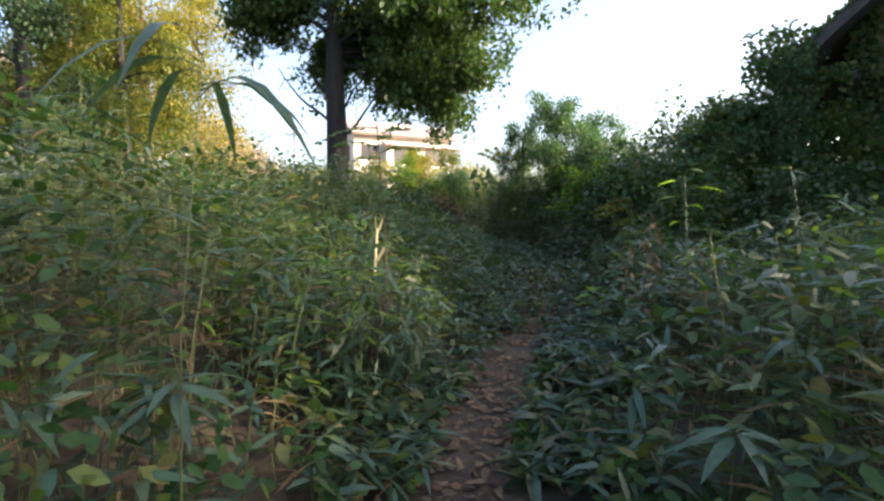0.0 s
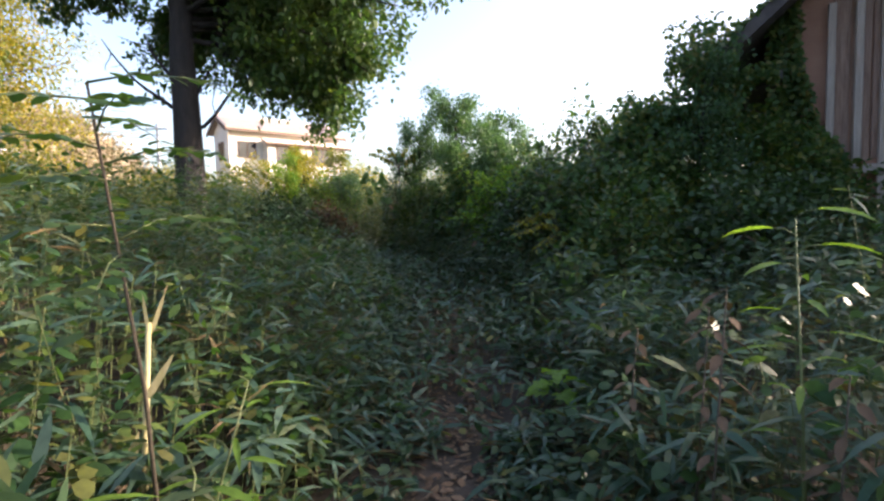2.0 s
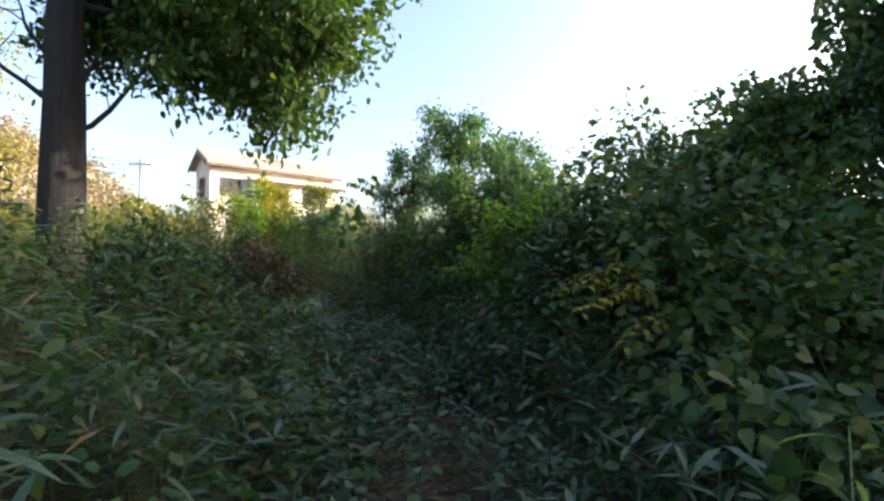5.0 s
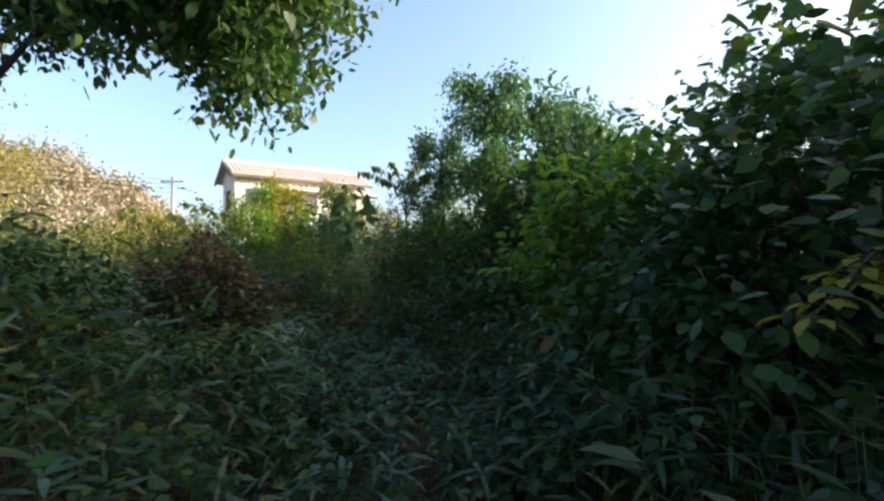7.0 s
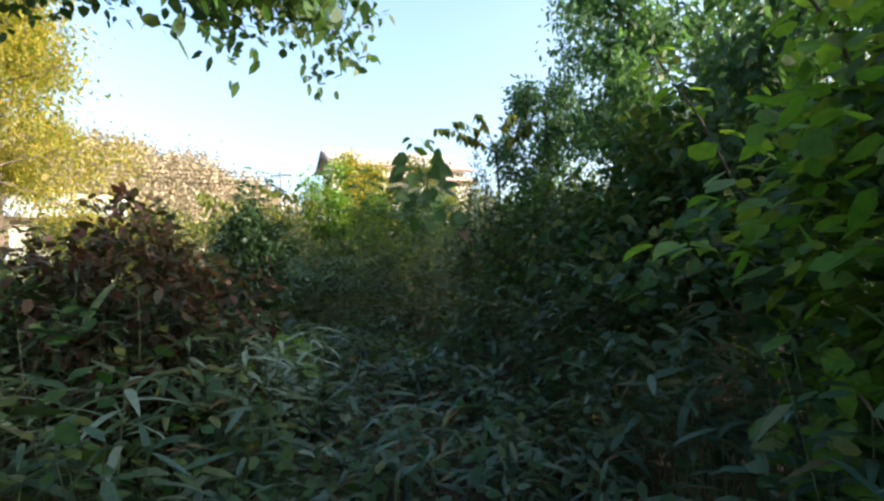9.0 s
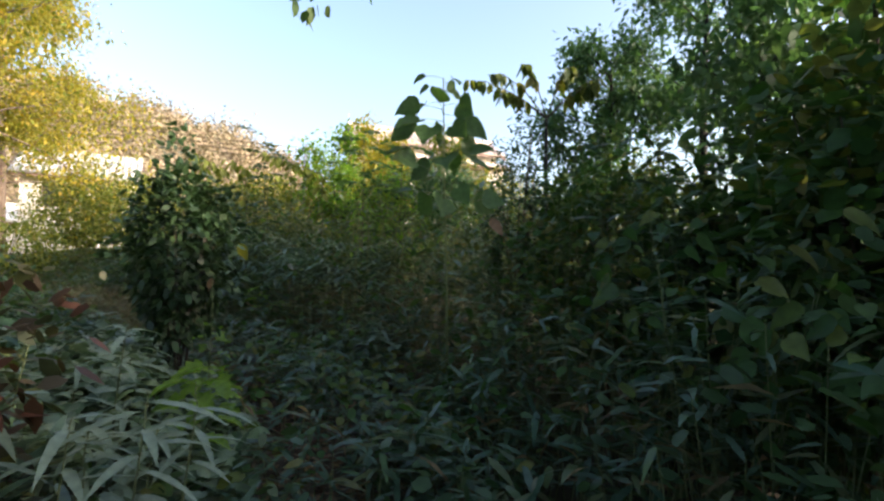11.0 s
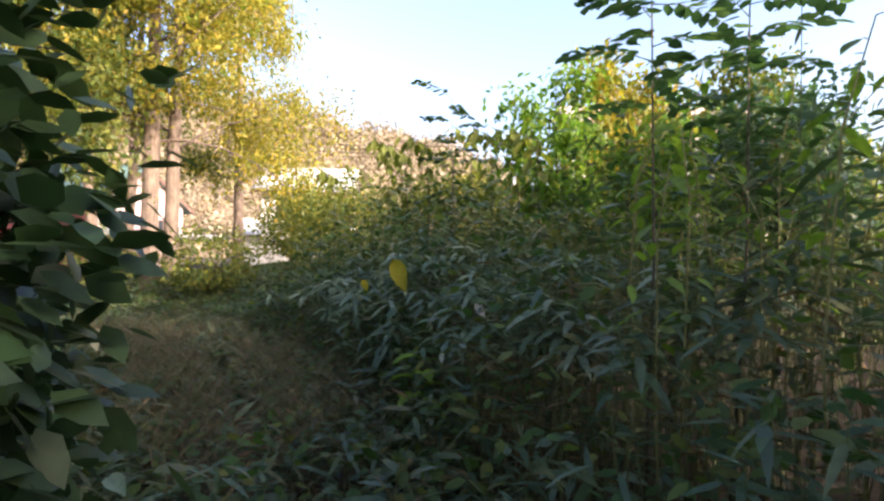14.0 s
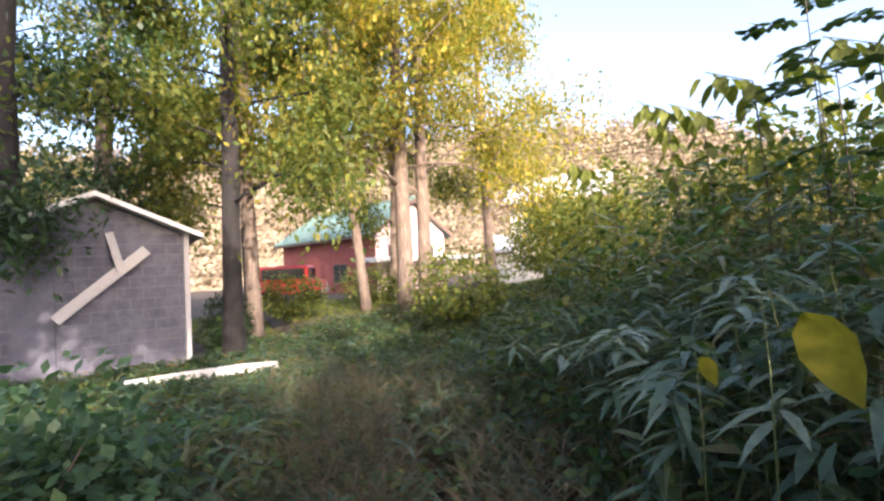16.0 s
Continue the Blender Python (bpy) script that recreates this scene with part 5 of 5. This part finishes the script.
# bamboo grass at the inside of the bend, leaf colour lightened as by skylight
for i in range(60):
    x, y = 0.35 + rng.normal(0, 0.42), 14.6 + rng.normal(0, 1.0)
    if float(trail(np.array([x]), np.array([y]))[0][0]) < 0.62 or math.hypot(x + 0.58, y - 16.45) < 0.5 or math.hypot(x - 0.35, y - 15.3) < 0.35:
        continue
    gz_ = float(ground_z(x, y))
    h = rng.uniform(0.6, 1.0)
    pts = [(x, y, gz_), (x + 0.02, y, gz_ + h * 0.6), (x + 0.05, y + 0.02, gz_ + h)]
    out = [(along(pts, 0.7 + 0.3 * k_ / 9), (math.cos(k_ * 2.4 + x * 7), math.sin(k_ * 2.4 + x * 7), 0.35), rng.uniform(0.17, 0.26), 0.034) for k_ in range(10)]
    stalk_plant("bamboo_grass_shoot", "bamboo grass shoot with a whorl of long drooping leaves", "bamboo grass", pts, 0.005, out, M_PALE, "sasa", M_STEMG, "bamboo grass shoots", 0.4, reach=0.06)

# brown withered weed stalks beside the trail
for x, y, h in [(1.4, 3.45, 1.25), (1.55, 3.7, 1.15), (1.62, 3.2, 1.0), (1.5, 4.1, 0.95)]:
    gz_ = float(ground_z(x, y))
    pts = [(x, y, gz_), (x + 0.04, y, gz_ + h * 0.6), (x + 0.1, y + 0.03, gz_ + h)]
    out = [(along(pts, 0.3 + 0.7 * i / 17), (math.cos(i * 2.4), math.sin(i * 2.4), -0.2), rng.uniform(0.05, 0.09), 0.035) for i in range(18)]
    stalk_plant("withered_weed", "withered brown weed stalk with curled leaves", "weed", pts, 0.006, out, M_DRY, "broad", M_TWIG, "withered weeds")

# large sasa rosettes close to the trail
for x, y, h in [(-0.55, 0.9, 0.55), (-0.95, 1.6, 0.7), (0.95, 1.6, 0.55), (-0.2, 4.1, 0.6), (0.35, 12.3, 0.75), (0.9, 12.4, 0.6), (0.5, 13.2, 0.8), (-1.1, 19.2, 0.95), (-0.5, 19.0, 1.05),
                (0.1, 18.5, 1.1), (-1.9, 19.5, 0.9), (-2.5, 19.7, 0.85), (-0.9, 19.8, 1.15), (-1.6, 20.3, 1.1), (0.5, 18.9, 1.2), (-3.2, 20.1, 0.8), (-0.2, 19.9, 1.25)]:
    gz_ = float(ground_z(x, y))
    pts = [(x, y, gz_), (x + 0.02, y, gz_ + h * 0.6), (x + 0.05, y + 0.02, gz_ + h)]
    out = []
    for i in range(12):
        a_ = i * 2.4 + x * 7
        out.append((along(pts, 0.88 + 0.12 * i / 11), (math.cos(a_), math.sin(a_), rng.uniform(0.05, 0.45)), rng.uniform(0.17, 0.27), rng.uniform(0.038, 0.052)))
    stalk_plant("bamboo_grass_shoot", "bamboo grass shoot with a whorl of long drooping leaves", "bamboo grass", pts, 0.005, out, M_SASA, "sasa", M_STEMG, "bamboo grass shoots", 0.36, reach=0.06)



def pinnate_plant(label, base, top, fronds, frond_len, leaflet, material, group, wide=0.45, pairs=8, flat_=0.25):
    """A stem with feathered leaves: each frond a rachis with paired leaflets."""
    ob = empty("feather_leaf_plant", label, "plant", group)
    x, y = base
    gz_ = float(ground_z(x, y))
    st = [(x, y, gz_), ((x + top[0]) / 2 + 0.03, (y + top[1]) / 2, (gz_ + top[2]) / 2), top]
    link("stem", tri_mesh("stem", *tube(st, [0.009, 0.007, 0.004], 6), True), M_TWIG, ob)
    for i in range(fronds):
        a_ = i * 2.4 + x * 3
        b0 = along(st, 0.72 + 0.28 * (i + 1) / fronds)
        fl = frond_len * rng.uniform(0.75, 1.1)
        e = rng.uniform(0.0, 0.7)
        ra = [b0 + np.array((math.cos(a_) * u_ * fl, math.sin(a_) * u_ * fl, e * u_ * fl - flat_ * fl * u_ * u_ * 1.6)) for u_ in (0, 0.35, 0.7, 1.0)]
        fr_ = link("frond", tri_mesh("frond", *tube(ra, [0.004, 0.003, 0.002, 0.001], 4)), M_STEMG, ob)
        us = np.repeat(np.linspace(0.2, 1, pairs), 2)
        B_ = np.array([along(ra, q_) for q_ in us])
        ax = unit(np.array(ra[3]) - np.array(ra[0]))
        sd = unit(np.cross(ax, (0, 0, 1)))
        sg = np.tile([1.0, -1.0], pairs)[:, None]
        D_ = sd * sg + ax * 0.45 + rng.normal(0, 0.12, (len(us), 3))
        tagged(link("foliage", tri_mesh("foliage", *leaves(B_, D_, rng.normal(0, 0.25, D_.shape) + (0, 0, 1), leaflet * rng.uniform(0.8, 1.15, len(us)), leaflet * (wide + 0.14), "oval", 0.15)), material, fr_), kind="stuff")
    return ob


FG = "feather-leaved plants"
for lab, base, top, nf_, fl_, lf_, m in [
    ("sapling with oval leaflets in pairs beside the trail", (-0.46, 3.95), (-0.45, 3.6, 2.2), 12, 0.42, 0.062, M_OAK),
    ("feather-leaved plant above the brush", (0.1, 19.0), (0.08, 19.05, 3.4), 11, 0.4, 0.1, M_TEAL),
    ("feather-leaved plant above the brush", (0.45, 19.5), (0.5, 19.5, 3.35), 11, 0.4, 0.1, M_TEAL),
    ("tall feather-leaved plant above the brush", (-2.55, 21.6), (-2.6, 21.6, 3.25), 9, 0.45, 0.1, M_DARK),
    ("tall feather-leaved plant above the brush", (-2.9, 22.1), (-2.95, 22.1, 4.1), 9, 0.5, 0.12, M_DARK),
    ("feather-leaved plant over the vine thicket", (4.5, 11.3), (4.45, 11.2, 3.0), 11, 0.55, 0.09, M_DARK),
    ("feather-leaved plant over the vine thicket", (4.9, 10.4), (4.9, 10.3, 3.1), 11, 0.55, 0.09, M_DARK),
    ("feather-leaved plant over the vine thicket", (4.1, 12.3), (4.05, 12.2, 2.95), 9, 0.5, 0.09, M_TEAL)]:
    pinnate_plant(lab, base, top, nf_, fl_, lf_, m, FG)

# tall knotweed with hanging leaves
for x, y, h in [(-3.4, 22.2, 2.6), (-3.75, 24.1, 2.9), (-4.3, 22.9, 2.6), (-5.0, 23.3, 2.9), (-5.6, 24.2, 2.7), (-3.0, 23.4, 2.7), (-6.2, 23.2, 2.4), (-2.2, 22.6, 2.5), (-1.6, 21.8, 2.3)]:
    gz_ = float(ground_z(x, y))
    h += 0.35
    pts = [(x, y, gz_), (x + 0.05, y, gz_ + h * 0.6), (x + 0.02, y - 0.05, gz_ + h * 0.92), (x - 0.35, y - 0.1, gz_ + h * 0.99)]
    out = [(along(pts, 0.4 + 0.6 * i / 21), (math.cos(i * 2.4), math.sin(i * 2.4), -0.9), rng.uniform(0.13, 0.22), rng.uniform(0.1, 0.15)) for i in range(22)]
    stalk_plant("knotweed", "tall knotweed stem with hanging grey-green leaves", "plant", pts, 0.01, out, M_MIXED, "broad", M_TWIG, "knotweed stems", 0.2)

for i in range(150):
    t_ = rng.uniform(0, 1)
    x, y = 0.4 - 4.2 * t_ + rng.normal(0, 0.35), 18.7 + 1.6 * t_ + abs(rng.normal(0, 0.8))
    dd_ = float(trail(np.array([x]), np.array([y]))[0][0])
    if dd_ < 0.6:
        continue
    gz_ = float(ground_z(x, y))
    h = min(0.55 + 0.42 * dd_, 1.35) * rng.uniform(0.8, 1.1)
    pts = [(x, y, gz_), (x + 0.02, y, gz_ + h * 0.6), (x + 0.05, y + 0.02, gz_ + h)]
    out = [(along(pts, 0.9 + 0.1 * k_ / 8), (math.cos(k_ * 2.4 + x * 7), math.sin(k_ * 2.4 + x * 7), rng.uniform(0.0, 0.5)), rng.uniform(0.17, 0.28), rng.uniform(0.038, 0.055)) for k_ in range(9)]
    stalk_plant("bamboo_grass_shoot", "bamboo grass shoot with a whorl of long drooping leaves", "bamboo grass", pts, 0.005, out, M_PALE if i % 2 == 0 else M_SASA, "sasa", M_STEMG, "bamboo grass shoots", 0.36, reach=0.06)

# tall thin canes in the brush at the bend
for i in range(18):
    x, y = rng.uniform(0.0, 1.3), rng.uniform(18.5, 19.9)
    gz_ = float(ground_z(x, y))
    h = rng.uniform(1.7, 2.4)
    pts = [(x, y, gz_), (x + rng.normal(0, 0.04), y, gz_ + h * 0.5), (x + rng.normal(0, 0.08), y, gz_ + h * 0.85), (x + rng.normal(0, 0.15), y - 0.1, gz_ + h)]
    out = [(along(pts, 0.45 + 0.55 * k_ / 8), (math.cos(k_ * 2.4 + i), math.sin(k_ * 2.4 + i), -0.2), rng.uniform(0.07, 0.12), 0.05) for k_ in range(9)]
    stalk_plant("cane", "thin yellow-green cane standing in the brush", "plant", pts, 0.006, out, M_LIME, "broad", M_CANE, "thin canes")

# creeping vine on the barn
nv = 9000
xa = rng.uniform(bx0 - 0.2, bx0 + 1.0, nv)
za = rng.uniform(2.0, 5.6, nv)
okv = za < 5.6 - (xa - bx0 + 0.2) * 3.0 + 0.25 * np.sin(xa * 9) + (xa < bx0 + 0.25) * 0.6
vp = np.column_stack([xa[okv], by0 - 0.1 - rng.uniform(0, 0.3, okv.sum()), za[okv]])
xr = rng.uniform(bx0 - 1.35, bx0 + 0.3, 5000)
vr = np.column_stack([xr, rng.uniform(by0 - 0.95, by0 + 3.5, 5000), z_eave + (xr - bx0) * 0.875 + 0.26 + rng.uniform(0, 0.12, 5000)])
xl = rng.uniform(-2.9, -0.1, 7000)
yl = -0.95 + 5.4 * rng.uniform(0, 1, 7000) ** 1.8
vl = np.column_stack([xl, yl, lean_z(xl) + 0.13 + rng.uniform(0, 0.3, 7000) * (0.5 + 0.5 * np.sin(xl * 4 + yl * 3))])
hang = rng.uniform(0, 1, 3500)
xh = rng.uniform(-2.9, -0.1, 3500)
vh = np.column_stack([xh, -0.95 - 0.2 * rng.uniform(0, 1, 3500), lean_z(xh) + 0.15 - hang ** 1.6 * (0.5 + 0.5 * np.sin(xh * 5))])
tip = np.clip(rng.normal(0, 1, (1500, 3)), -1.7, 1.7) * (0.3, 0.3, 0.34) + (-1.15, -0.9, 4.35)
tip2 = np.clip(rng.normal(0, 1, (700, 3)), -1.7, 1.7) * (0.3, 0.3, 0.16) + (-2.1, -0.7, 3.62)
vp = np.concatenate([vp, vr, vl, vh, tip, tip2])
vp = vp @ np.array(BARN.to_3x3()).T + np.array(BARN.translation)
ll = rng.uniform(0.06, 0.12, len(vp))
tagged(link("climbing_vine", tri_mesh("climbing_vine", *leaves(vp, rng.normal(0, 0.6, vp.shape) + (0, -0.3, -0.5), rng.normal(0, 0.4, vp.shape) + (-0.2, -1, 0.5), ll, ll * 0.75, "oval", 0.1)), M_GREEN), "green climbing vine over the barn's corner and eave", "vine", kind="stuff")

# single leaves that stand out
for x, y, z, dx, dy, l__, m, nm, lab in [
    (0.36, 13.3, 1.74, -0.9, -0.3, 0.25, M_PALE, "pale_leaf", "single pale broad leaf above the red bush"),
    (1.78, 16.95, 2.2, 0.9, -0.2, 0.16, M_DRY, "withered_leaf", "large pale curled dead leaf caught on the plants"),
    (3.05, 11.6, 1.28, -0.9, 0.1, 0.13, M_DRY, "withered_leaf", "curled pale brown dead leaf hanging in the thicket"),
    (-2.45, 17.67, 1.57, 0.6, -0.2, 0.11, M_CULM, "pale_leaf", "single pale yellow leaf caught in the ground cover"),
    (-1.04, 19.28, 1.67, 0.5, 0.3, 0.1, M_LOG, "withered_leaf", "pale bleached dead leaf on the bamboo grass"),
    (-0.09, 16.12, 1.63, -0.5, 0.3, 0.09, M_DRY, "withered_leaf", "curled brown dead leaf on the dark bush"),
    (-2.03, 19.55, 1.98, 0.9, 0.3, 0.24, M_YELLOW, "yellow_leaf", "single bright yellow leaf on the brush"),
    (-2.3, 19.6, 1.76, 0.3, 0.6, 0.1, M_YELLOW, "yellow_leaf", "hanging yellow leaf with brown edge")]:
    stalk_plant(nm, lab, "leaf", [(x, y, float(ground_z(x, y))), (x + 0.01, y, z - 0.25), (x, y, z)], 0.004, [((x, y, z), (dx, dy, -0.5), l__, l__ * 0.66)], m, "broad", M_STEMG, face=(0.4, -0.75, 0.5))

# yellow maple-like seedlings at the trail edge
for x, y, z in [(0.3, 15.5, 1.1), (0.42, 15.2, 1.12), (0.16, 15.75, 1.06), (1.59, 5.02, 0.75), (-1.3, 19.05, 1.3), (-0.66, 17.0, 1.12)]:
    gz_ = float(ground_z(x, y))
    pts = [(x, y, gz_), (x, y + 0.02, (gz_ + z) / 2), (x + 0.02, y, z)]
    out = [(along(pts, 0.55 + 0.45 * i / 7), (math.cos(i * 2.4), math.sin(i * 2.4), 0.2), rng.uniform(0.12, 0.18), rng.uniform(0.14, 0.19)) for i in range(8)]
    stalk_plant("seedling", "seedling with broad yellow-green leaves", "seedling", pts, 0.004, out, M_LIME, "lobed", M_STEMG, "seedlings")
